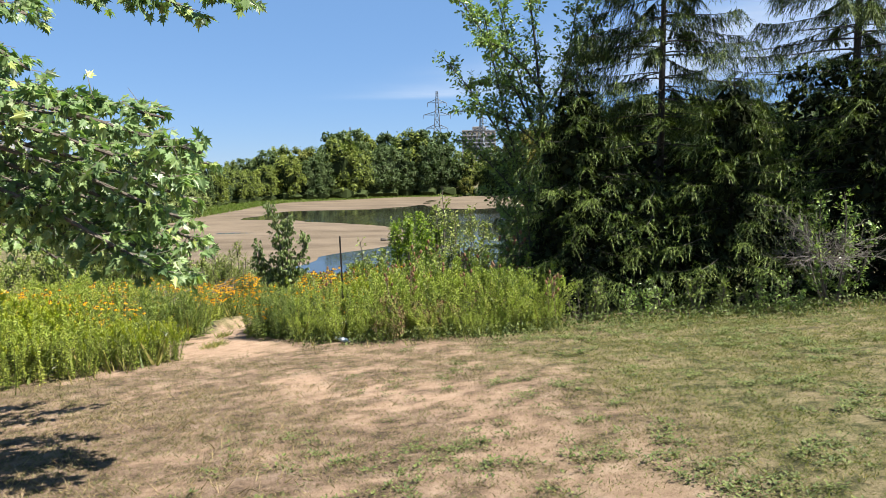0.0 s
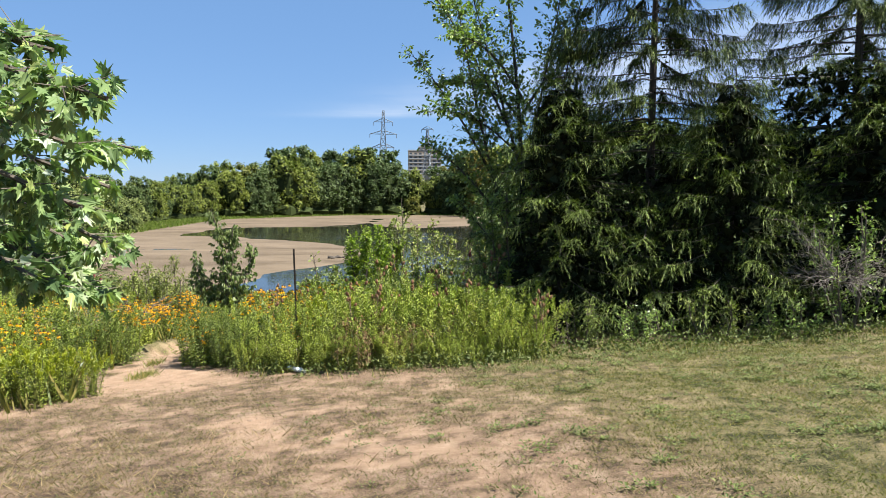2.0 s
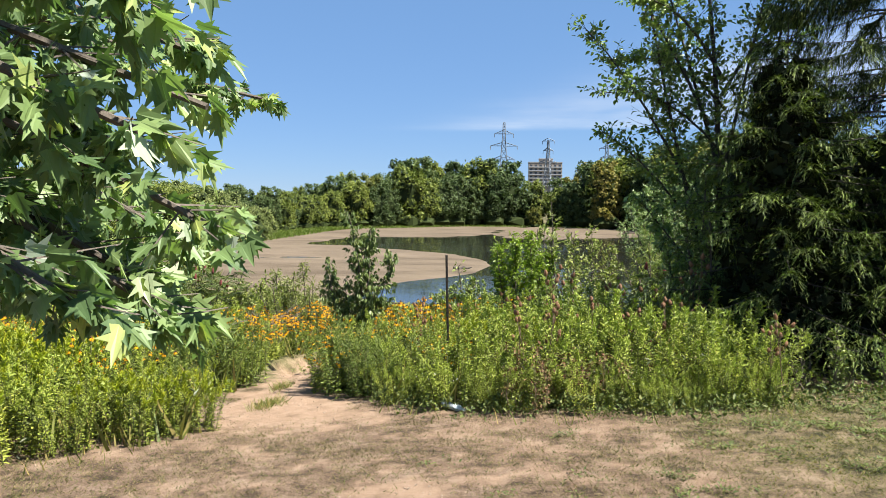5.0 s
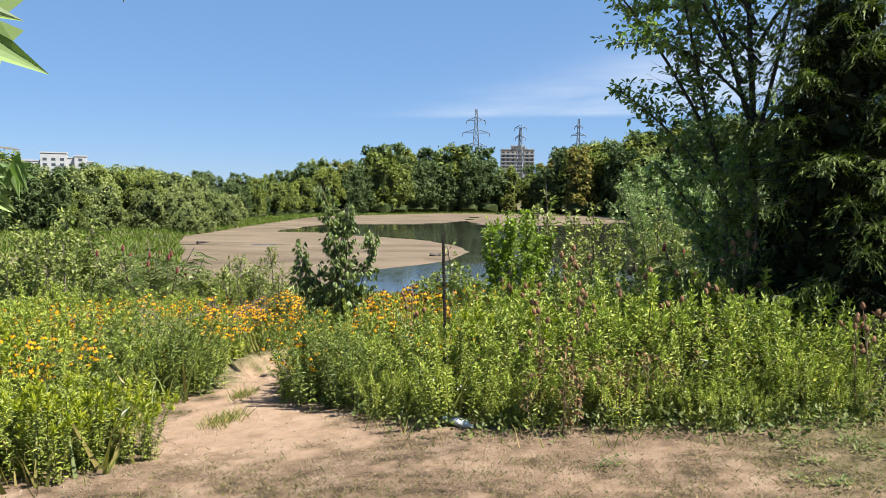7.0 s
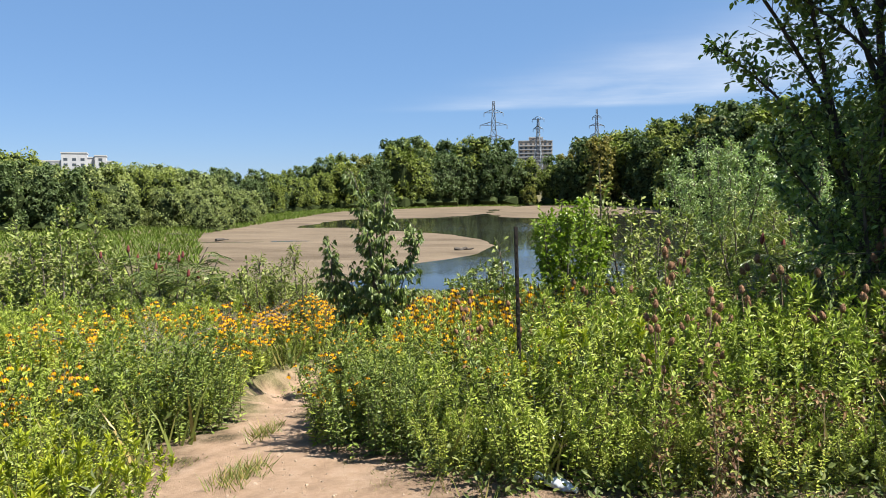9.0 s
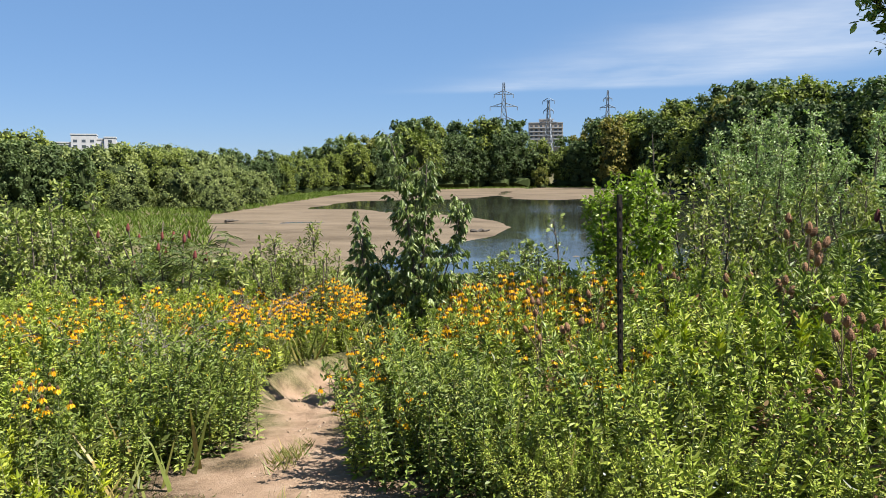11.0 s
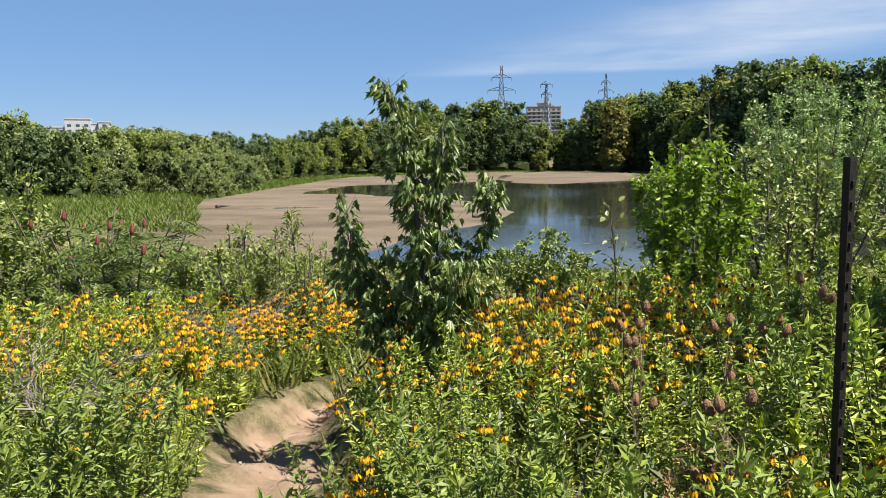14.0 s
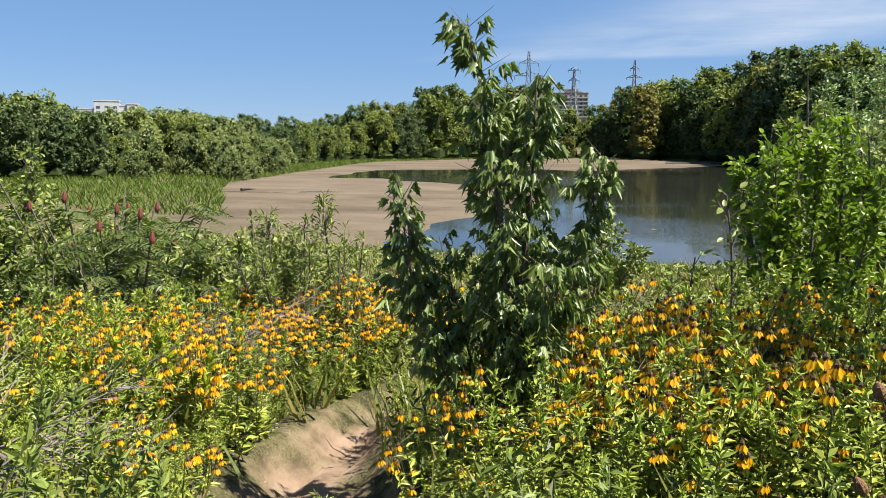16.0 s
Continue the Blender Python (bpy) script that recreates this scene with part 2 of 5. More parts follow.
def mix_rgb(nt, fac, a, b, kind="MIX"):
    m = nt.nodes.new("ShaderNodeMix")
    m.data_type, m.blend_type = "RGBA", kind
    for sock, val in ((m.inputs["Factor"], fac), (m.inputs[6], a), (m.inputs[7], b)):
        if isinstance(val, (int, float)):
            sock.default_value = val
        elif isinstance(val, tuple):
            sock.default_value = (*val, 1)
        else:
            nt.links.new(val, sock)
    return m.outputs[2]


def bump(nt, bsdf, height_out, strength, distance):
    b = nt.nodes.new("ShaderNodeBump")
    b.inputs["Strength"].default_value, b.inputs["Distance"].default_value = strength, distance
    nt.links.new(height_out, b.inputs["Height"])
    nt.links.new(b.outputs[0], bsdf.inputs["Normal"])


def leaf_mat(name, stops, through_light=0.35, rough=0.45, spec=0.35, per_object=0.0):
    """A leaf: each island takes its own shade; part of the light passes through."""
    m, nt, b = nodes(name)
    geo = nt.nodes.new("ShaderNodeNewGeometry")
    src = geo.outputs["Random Per Island"]
    r = ramp(nt, stops)
    if per_object:
        info = nt.nodes.new("ShaderNodeObjectInfo")
        mm = nt.nodes.new("ShaderNodeMix")
        mm.inputs["Factor"].default_value = per_object
        nt.links.new(src, mm.inputs[2])
        nt.links.new(info.outputs["Random"], mm.inputs[3])
        src = mm.outputs[0]
    nt.links.new(src, r.inputs[0])
    n = tex_noise(nt, 9.0, 2)
    col = mix_rgb(nt, 0.35, r.outputs[0], n.outputs["Fac"], "OVERLAY")
    nt.links.new(col, b.inputs["Base Color"])
    b.inputs["Roughness"].default_value, b.inputs["Specular IOR Level"].default_value = rough, spec
    tr = nt.nodes.new("ShaderNodeBsdfTranslucent")
    bright = mix_rgb(nt, 1.0, col, (1.0, 1.25, 0.55), "MULTIPLY")
    nt.links.new(bright, tr.inputs[0])
    mx = nt.nodes.new("ShaderNodeMixShader")
    mx.inputs[0].default_value = through_light
    nt.links.new(b.outputs[0], mx.inputs[1])
    nt.links.new(tr.outputs[0], mx.inputs[2])
    nt.links.new(mx.outputs[0], nt.nodes["Material Output"].inputs[0])
    return m


def plain_mat(name, a, b_col, scale=12.0, rough=0.7, metal=0.0, relief=0.0, dist=0.01, stretch=None):
    m, nt, b = nodes(name)
    n = tex_noise(nt, scale, 5, 0.65, stretch=stretch)
    r = ramp(nt, [(0.3, a), (0.7, b_col)])
    nt.links.new(n.outputs["Fac"], r.inputs[0])
    nt.links.new(r.outputs[0], b.inputs["Base Color"])
    b.inputs["Roughness"].default_value, b.inputs["Metallic"].default_value = rough, metal
    if relief:
        bump(nt, b, n.outputs["Fac"], relief, dist)
    return m


G_GOLD = leaf_mat("goldenrod_leaf", [(0.0, (0.108, 0.137, 0.024)), (0.4, (0.199, 0.238, 0.036)), (0.75, (0.271, 0.302, 0.048)), (1.0, (0.349, 0.356, 0.068))], 0.22, 0.5, 0.25, per_object=0.55)
G_DEEP = leaf_mat("dark_meadow_leaf", [(0.0, (0.066, 0.100, 0.021)), (0.6, (0.137, 0.180, 0.034)), (1.0, (0.217, 0.249, 0.049))], 0.18, 0.5, 0.25, per_object=0.3)
G_DRYLEAF = leaf_mat("withered_weed_leaf", [(0.0, (0.052, 0.026, 0.013)), (0.35, (0.155, 0.079, 0.037)), (0.6, (0.224, 0.155, 0.074)), (0.72, (0.103, 0.121, 0.028)), (1.0, (0.168, 0.187, 0.037))], 0.15, 0.6, 0.2)
G_TOP = leaf_mat("goldenrod_top", [(0.0, (0.175, 0.236, 0.036)), (1.0, (0.293, 0.335, 0.055))], 0.25, 0.5, 0.25, per_object=0.4)
G_BLOOM = leaf_mat("goldenrod_bloom", [(0.0, (0.165, 0.215, 0.012)), (1.0, (0.290, 0.300, 0.014))], 0.25)
G_STEM = plain_mat("green_stem", (0.062, 0.079, 0.023), (0.095, 0.084, 0.039), 6)
G_DRYSTEM = plain_mat("dry_stem", (0.112, 0.073, 0.039), (0.186, 0.135, 0.079), 20)
G_PETAL = leaf_mat("coneflower_petal", [(0.0, (0.490, 0.205, 0.002)), (1.0, (0.620, 0.350, 0.004))], 0.3, 0.6, 0.2)
G_CONE = plain_mat("coneflower_cone", (0.039, 0.020, 0.009), (0.090, 0.051, 0.017), 300, 0.9, relief=0.4)
G_TEASEL = plain_mat("teasel_head", (0.120, 0.054, 0.024), (0.216, 0.116, 0.056), 250, 0.9, relief=0.6)
# weed green darkened to hold the shade low between the meadow plants
G_WEED = leaf_mat("shaded_weed_leaf", [(0.0, (0.030, 0.042, 0.008)), (1.0, (0.085, 0.098, 0.019))], 0.15, per_object=0.3)
G_GRASS = leaf_mat("tall_grass", [(0.0, (0.098, 0.125, 0.026)), (0.6, (0.165, 0.170, 0.041)), (1.0, (0.300, 0.223, 0.083))], 0.3, 0.5)
G_TURF = leaf_mat("turf_blade", [(0.0, (0.063, 0.077, 0.020)), (0.3, (0.101, 0.106, 0.033)), (0.6, (0.174, 0.140, 0.063)), (1.0, (0.241, 0.184, 0.107))], 0.2, 0.6, 0.2)
G_STRAW = leaf_mat("straw_blade", [(0.0, (0.151, 0.109, 0.054)), (1.0, (0.292, 0.217, 0.119))], 0.25, 0.6, 0.2)
G_TURF2 = leaf_mat("green_turf_blade", [(0.0, (0.074, 0.095, 0.019)), (0.7, (0.133, 0.141, 0.031)), (1.0, (0.251, 0.194, 0.067))], 0.25, 0.55, 0.2)
G_MAPLE = leaf_mat("silver_maple_leaf", [(0.0, (0.072, 0.122, 0.048)), (0.5, (0.151, 0.223, 0.080)), (0.82, (0.229, 0.303, 0.115)), (0.92, (0.324, 0.372, 0.105)), (1.0, (0.361, 0.422, 0.365))], 0.34, 0.45, 0.3)
G_LIMP = leaf_mat("limp_maple_leaf", [(0.0, (0.059, 0.093, 0.022)), (0.6, (0.123, 0.168, 0.040)), (0.9, (0.181, 0.226, 0.064)), (1.0, (0.213, 0.250, 0.102))], 0.26, 0.42, 0.4)
G_SPRUCE = leaf_mat("spruce_needle", [(0.0, (0.015, 0.027, 0.009)), (0.7, (0.046, 0.066, 0.019)), (1.0, (0.126, 0.160, 0.043))], 0.08, 0.6, 0.1)
# near-black needle tone that paints the shade inside the spruces
G_SPRUCESHADE = leaf_mat("spruce_inner_shade", [(0.0, (0.008, 0.012, 0.005)), (1.0, (0.023, 0.029, 0.012))], 0.0, 0.8, 0.05)
# lighter green of young growth, with the sunlit look of tips painted in
G_SPRUCETIP = leaf_mat("spruce_lit_young_needle", [(0.0, (0.044, 0.067, 0.015)), (0.6, (0.098, 0.135, 0.025)), (1.0, (0.167, 0.213, 0.047))], 0.12, 0.55, 0.2)
G_ASH = leaf_mat("dark_tree_leaf", [(0.0, (0.081, 0.130, 0.032)), (0.6, (0.170, 0.243, 0.056)), (1.0, (0.305, 0.385, 0.094))], 0.28, 0.35, 0.5)
G_BRIGHT = leaf_mat("bright_shrub_leaf", [(0.0, (0.106, 0.163, 0.016)), (1.0, (0.202, 0.268, 0.025))], 0.4, 0.4, 0.4)
G_SHRUB = leaf_mat("shrub_leaf", [(0.0, (0.099, 0.130, 0.028)), (0.7, (0.168, 0.204, 0.044)), (1.0, (0.278, 0.287, 0.080))], 0.2, 0.45, 0.3, per_object=0.3)
G_SILVER = leaf_mat("poplar_leaf", [(0.0, (0.131, 0.191, 0.063)), (0.6, (0.228, 0.304, 0.112)), (1.0, (0.381, 0.456, 0.210))], 0.25, 0.4, 0.4)
G_SUMAC = leaf_mat("sumac_leaf", [(0.0, (0.043, 0.068, 0.013)), (1.0, (0.097, 0.117, 0.023))], 0.25, 0.3, 0.6)
G_BERRY = plain_mat("sumac_fruit", (0.085, 0.012, 0.012), (0.160, 0.032, 0.024), 120, 0.8, relief=0.5)
G_BARK = plain_mat("bark", (0.056, 0.045, 0.034), (0.123, 0.101, 0.079), 14, 0.9, relief=0.7, dist=0.02, stretch=(1, 1, 0.25))
G_DARKBARK = plain_mat("dark_bark", (0.027, 0.022, 0.017), (0.066, 0.055, 0.043), 14, 0.9, relief=0.7, dist=0.02, stretch=(1, 1, 0.25))
G_DEAD = plain_mat("dead_twig", (0.101, 0.084, 0.070), (0.179, 0.158, 0.135), 18, 0.85)
G_LAWNWEED = leaf_mat("lawn_weed_leaf", [(0.0, (0.050, 0.072, 0.020)), (0.7, (0.098, 0.122, 0.032)), (1.0, (0.150, 0.165, 0.050))], 0.2, 0.55, 0.2)
G_SEDGE = leaf_mat("shore_sedge", [(0.0, (0.055, 0.089, 0.011)), (0.7, (0.090, 0.133, 0.016)), (1.0, (0.136, 0.163, 0.029))], 0.3, 0.6, 0.2)
# near-black green: the shade inside far crowns, put into the colour
G_INNER = leaf_mat("crown_inner_shade", [(0.0, (0.014, 0.022, 0.007)), (1.0, (0.030, 0.042, 0.012))], 0.0, 0.8, 0.1)
WOODS = [
    leaf_mat("woods_green", [(0.0, (0.091, 0.119, 0.023)), (1.0, (0.193, 0.220, 0.041))], 0.2, 0.6, 0.2, 0.6),
    leaf_mat("woods_dark", [(0.0, (0.040, 0.066, 0.024)), (1.0, (0.105, 0.142, 0.048))], 0.2, 0.6, 0.2, 0.6),
    leaf_mat("woods_yellowish", [(0.0, (0.105, 0.115, 0.023)), (1.0, (0.200, 0.193, 0.038))], 0.2, 0.6, 0.2, 0.6),
    leaf_mat("woods_turning", [(0.0, (0.105, 0.101, 0.023)), (1.0, (0.208, 0.176, 0.037))], 0.2, 0.6, 0.2, 0.2),
    leaf_mat("woods_willow", [(0.0, (0.105, 0.132, 0.038)), (1.0, (0.193, 0.220, 0.076))], 0.2, 0.6, 0.2, 0.6),
]

# ---- ground: one sheet to the horizon ----
def graded(lo, hi, fine, coarse, grow, a, b, end_lo, end_hi):
    """Coordinates: fine steps from lo to hi, growing to coarse ones out to a and b, then on to the ends."""
    up, s, x = list(np.arange(lo, hi, fine)), fine, hi
    while x < end_hi:
        up.append(x)
        s = min(s * grow, coarse) if x < b else s * 1.25
        x += s
    down, s, x = [], fine, lo
    while x > end_lo:
        s = min(s * grow, coarse) if x > a else s * 1.25
        x -= s
        down.append(x)
    return np.array(down[::-1] + up)


gx = graded(-8.0, 5.5, 0.11, 1.6, 1.08, -60, 45, -1500, 1500)
gy = graded(2.0, 16.5, 0.11, 1.6, 1.07, -8, 172, -400, 3000)
GX, GY = np.meshgrid(gx, gy)
GZ = height(GX, GY)
nx, ny = len(gx), len(gy)
idx = np.arange(nx * ny).reshape(ny, nx)
quads = np.stack([idx[:-1, :-1], idx[:-1, 1:], idx[1:, 1:], idx[1:, :-1]], -1).reshape(-1, 4)
g = Geo()
g.add(np.stack([GX, GY, GZ], -1).reshape(-1, 3), [quads])


def ground_masks(x, y):
    """How bare, how muddy and how lush the ground is."""
    n1, n2, n3 = fbm(x * 1.3, y * 1.3, 50), fbm(x * 5.5, y * 5.5, 51, 4), fbm(x * 0.5, y * 0.5, 52)
    d = line_d(TRAIL, x, y)
    trail = sstep(0.10, -0.16, d + 0.7 * (n2 - 0.42) + 0.3 * (n1 - 0.5)) * sstep(8.4, 10.3, y + 2.0 * (n1 - 0.5)) * sstep(19, 17, y)
    worn = sstep(0.9, -0.4, line_d(WORN, x, y)) * sstep(0.47, 0.58, 0.4 * n1 + 0.6 * n2) * sstep(11.0, 9.8, y)
    green = sstep(-0.4, 2.2, x + 0.22 * y - 1.2 + 2.4 * (n3 - 0.5)) * sstep(1.0, 4.5, y)
    patch = sstep(0.56, 0.64, 0.35 * n1 + 0.65 * n2) * 0.7 * sstep(10.5, 9.0, y) * (1 - 0.75 * green)
    bare = np.clip(np.maximum(np.maximum(trail, (0.62 + 0.33 * sstep(5.0, 7.0, y)) * worn), patch), 0, 1)
    mud = sstep(-2.5, 1.5, poly_sd(BASIN, x, y) + 3 * (n3 - 0.5))
    lush = np.clip(np.maximum(green * sstep(12, 10, y), sstep(10.6, 12.4, y + (n1 - 0.5))), 0, 1)
    return bare, mud, lush


ground_mat, nt, bs = nodes("ground")


def attr(nt, name):
    a = nt.nodes.new("ShaderNodeAttribute")
    a.attribute_name = name
    return a.outputs["Fac"]


fine, mid, big = tex_noise(nt, 60, 8, 0.85), tex_noise(nt, 5.0, 6, 0.7), tex_noise(nt, 0.9, 4)
dry = ramp(nt, [(0.44, (0.039, 0.028, 0.017)), (0.5, (0.121, 0.082, 0.053)), (0.62, (0.223, 0.163, 0.119))])
grn = ramp(nt, [(0.44, (0.022, 0.025, 0.009)), (0.5, (0.084, 0.077, 0.032)), (0.60, (0.182, 0.145, 0.085))])
soil = ramp(nt, [(0.3, (0.174, 0.117, 0.076)), (0.5, (0.248, 0.169, 0.113)), (0.7, (0.301, 0.219, 0.154))])
silt = ramp(nt, [(0.38, (0.073, 0.055, 0.036)), (0.5, (0.108, 0.083, 0.056)), (0.65, (0.137, 0.106, 0.074))])
fm = nt.nodes.new("ShaderNodeMath")
fm.operation = "ADD"
half = nt.nodes.new("ShaderNodeMath")
half.operation = "MULTIPLY"
half.inputs[1].default_value = 0.5
nt.links.new(fine.outputs["Fac"], fm.inputs[0])
nt.links.new(mid.outputs["Fac"], fm.inputs[1])
nt.links.new(fm.outputs[0], half.inputs[0])
for r in (dry, grn):
    nt.links.new(half.outputs[0], r.inputs[0])
nt.links.new(mid.outputs["Fac"], soil.inputs[0])
silt_n = tex_noise(nt, 0.30, 9, 0.70, stretch=(0.45, 1.0, 1))
nt.links.new(silt_n.outputs["Fac"], silt.inputs[0])
c = mix_rgb(nt, attr(nt, "lush"), dry.outputs[0], grn.outputs[0])
c = mix_rgb(nt, attr(nt, "bare"), c, soil.outputs[0])
c = mix_rgb(nt, attr(nt, "mud"), c, silt.outputs[0])
nt.links.new(c, bs.inputs["Base Color"])
bs.inputs["Roughness"].default_value = 0.93
bs.inputs["Specular IOR Level"].default_value = 0.15
bump(nt, bs, half.outputs[0], 0.8, 0.04)
ground = solo("ground", g, ground_mat, "dry patchy lawn, bare sandy trail and muddy pond bed", "ground", kind="structure", smooth=True)
for key, val in zip(("bare", "mud", "lush"), ground_masks(GX, GY)):
    ground.data.attributes.new(key, "FLOAT", "POINT").data.foreach_set("value", val.ravel().astype(np.float32))

# ---- water ----
water_mat, nt, bs = nodes("pond_water")
bs.inputs["Base Color"].default_value = (0.020, 0.022, 0.016, 1)
bs.inputs["Roughness"].default_value = 0.06
bs.inputs["IOR"].default_value = 1.33
rip = tex_noise(nt, 4.0, 4, 0.6, stretch=(0.5, 1.4, 1))
ruffle = tex_noise(nt, 0.09, 3, 0.5, stretch=(0.35, 1.0, 1))
ruffled = ramp(nt, [(0.46, (0.08, 0.08, 0.08)), (0.60, (1.0, 1.0, 1.0))])
nt.links.new(ruffle.outputs["Fac"], ruffled.inputs[0])
lively = nt.nodes.new("ShaderNodeMath")
lively.operation = "MULTIPLY"
nt.links.new(rip.outputs["Fac"], lively.inputs[0])
nt.links.new(ruffled.outputs[0], lively.inputs[1])
bump(nt, bs, lively.outputs[0], 0.35, 0.03)
g = Geo()
wx, wy = np.linspace(-70, 50, 25), np.linspace(22, 185, 30)
WX, WY = np.meshgrid(wx, wy)
wi = np.arange(WX.size).reshape(WX.shape)
g.add(np.stack([WX, WY, np.full(WX.shape, WATER)], -1).reshape(-1, 3), [np.stack([wi[:-1, :-1], wi[:-1, 1:], wi[1:, 1:], wi[1:, :-1]], -1).reshape(-1, 4)])
solo("water", g, water_mat, "shallow brown pond water reflecting the sky", "water", kind="structure")

# ---- thin high cloud, far off ----
cloud_mat, nt, bs = nodes("cirrus")
nt.nodes.remove(bs)
em, tr, mx = nt.nodes.new("ShaderNodeEmission"), nt.nodes.new("ShaderNodeBsdfTransparent"), nt.nodes.new("ShaderNodeMixShader")
em.inputs[0].default_value, em.inputs[1].default_value = (0.93, 0.96, 1.0, 1), 0.36
big_n = tex_noise(nt, 0.0011, 5, 0.55, stretch=(1.0, 0.55, 1))
wisp = tex_noise(nt, 0.004, 5, 0.6, stretch=(0.5, 0.9, 1))
ml = nt.nodes.new("ShaderNodeMath")
ml.operation = "MULTIPLY"
r1, r2 = ramp(nt, [(0.26, (0.05, 0.05, 0.05)), (0.66, (0.8, 0.8, 0.8))]), ramp(nt, [(0.25, (0.35, 0.35, 0.35)), (0.75, (0.8, 0.8, 0.8))])
nt.links.new(big_n.outputs["Fac"], r1.inputs[0])
nt.links.new(wisp.outputs["Fac"], r2.inputs[0])
fade = nt.nodes.new("ShaderNodeAttribute")
fade.attribute_name = "veil"
ml2 = nt.nodes.new("ShaderNodeMath")
ml2.operation = "MULTIPLY"
nt.links.new(r1.outputs[0], ml.inputs[0])
nt.links.new(r2.outputs[0], ml.inputs[1])
nt.links.new(ml.outputs[0], ml2.inputs[0])
nt.links.new(fade.outputs["Fac"], ml2.inputs[1])
nt.links.new(ml2.outputs[0], mx.inputs[0])
nt.links.new(tr.outputs[0], mx.inputs[1])
nt.links.new(em.outputs[0], mx.inputs[2])
nt.links.new(mx.outputs[0], nt.nodes["Material Output"].inputs[0])
g = Geo()
cx, cy = np.linspace(-2200, 3200, 55), np.linspace(1500, 4300, 40)
CX, CY = np.meshgrid(cx, cy)
ci = np.arange(CX.size).reshape(CX.shape)
g.add(np.stack([CX, CY, np.full(CX.shape, 430.0)], -1).reshape(-1, 3), [np.stack([ci[:-1, :-1], ci[:-1, 1:], ci[1:, 1:], ci[1:, :-1]], -1).reshape(-1, 4)])
cloud = solo("backdrop_cloud", g, cloud_mat, "thin wispy white cirrus cloud in a blue sky", "cloud", kind="structure")
axis = CX - (-430 + (4300 - CY) * 0.59)
dens = np.exp(-((np.maximum(0, -axis) / 420) ** 2)) * np.exp(-((np.maximum(0, axis - 500) / 500) ** 2)) * sstep(1500, 1900, CY) * sstep(4300, 4000, CY)
cloud.data.attributes.new("veil", "FLOAT", "POINT").data.foreach_set("value", dens.ravel().astype(np.float32))


# ---- far woods ----
_p = (1 + 5**0.5) / 2
ICO = (unit([(-1, _p, 0), (1, _p, 0), (-1, -_p, 0), (1, -_p, 0), (0, -1, _p), (0, 1, _p), (0, -1, -_p), (0, 1, -_p), (_p, 0, -1), (_p, 0, 1), (-_p, 0, -1), (-_p, 0, 1)]),
       [[(0, 11, 5), (0, 5, 1), (0, 1, 7), (0, 7, 10), (0, 10, 11), (1, 5, 9), (5, 11, 4), (11, 10, 2), (10, 7, 6), (7, 1, 8), (3, 9, 4), (3, 4, 2), (3, 2, 6), (3, 6, 8), (3, 8, 9), (4, 9, 5), (2, 4, 11), (6, 2, 10), (8, 6, 7), (9, 8, 1)]])
SPRAY = ([(-0.5, -0.35, 0.0), (0.5, -0.2, 0.05), (0.05, 0.6, -0.05)], [[(0, 1, 2)]])


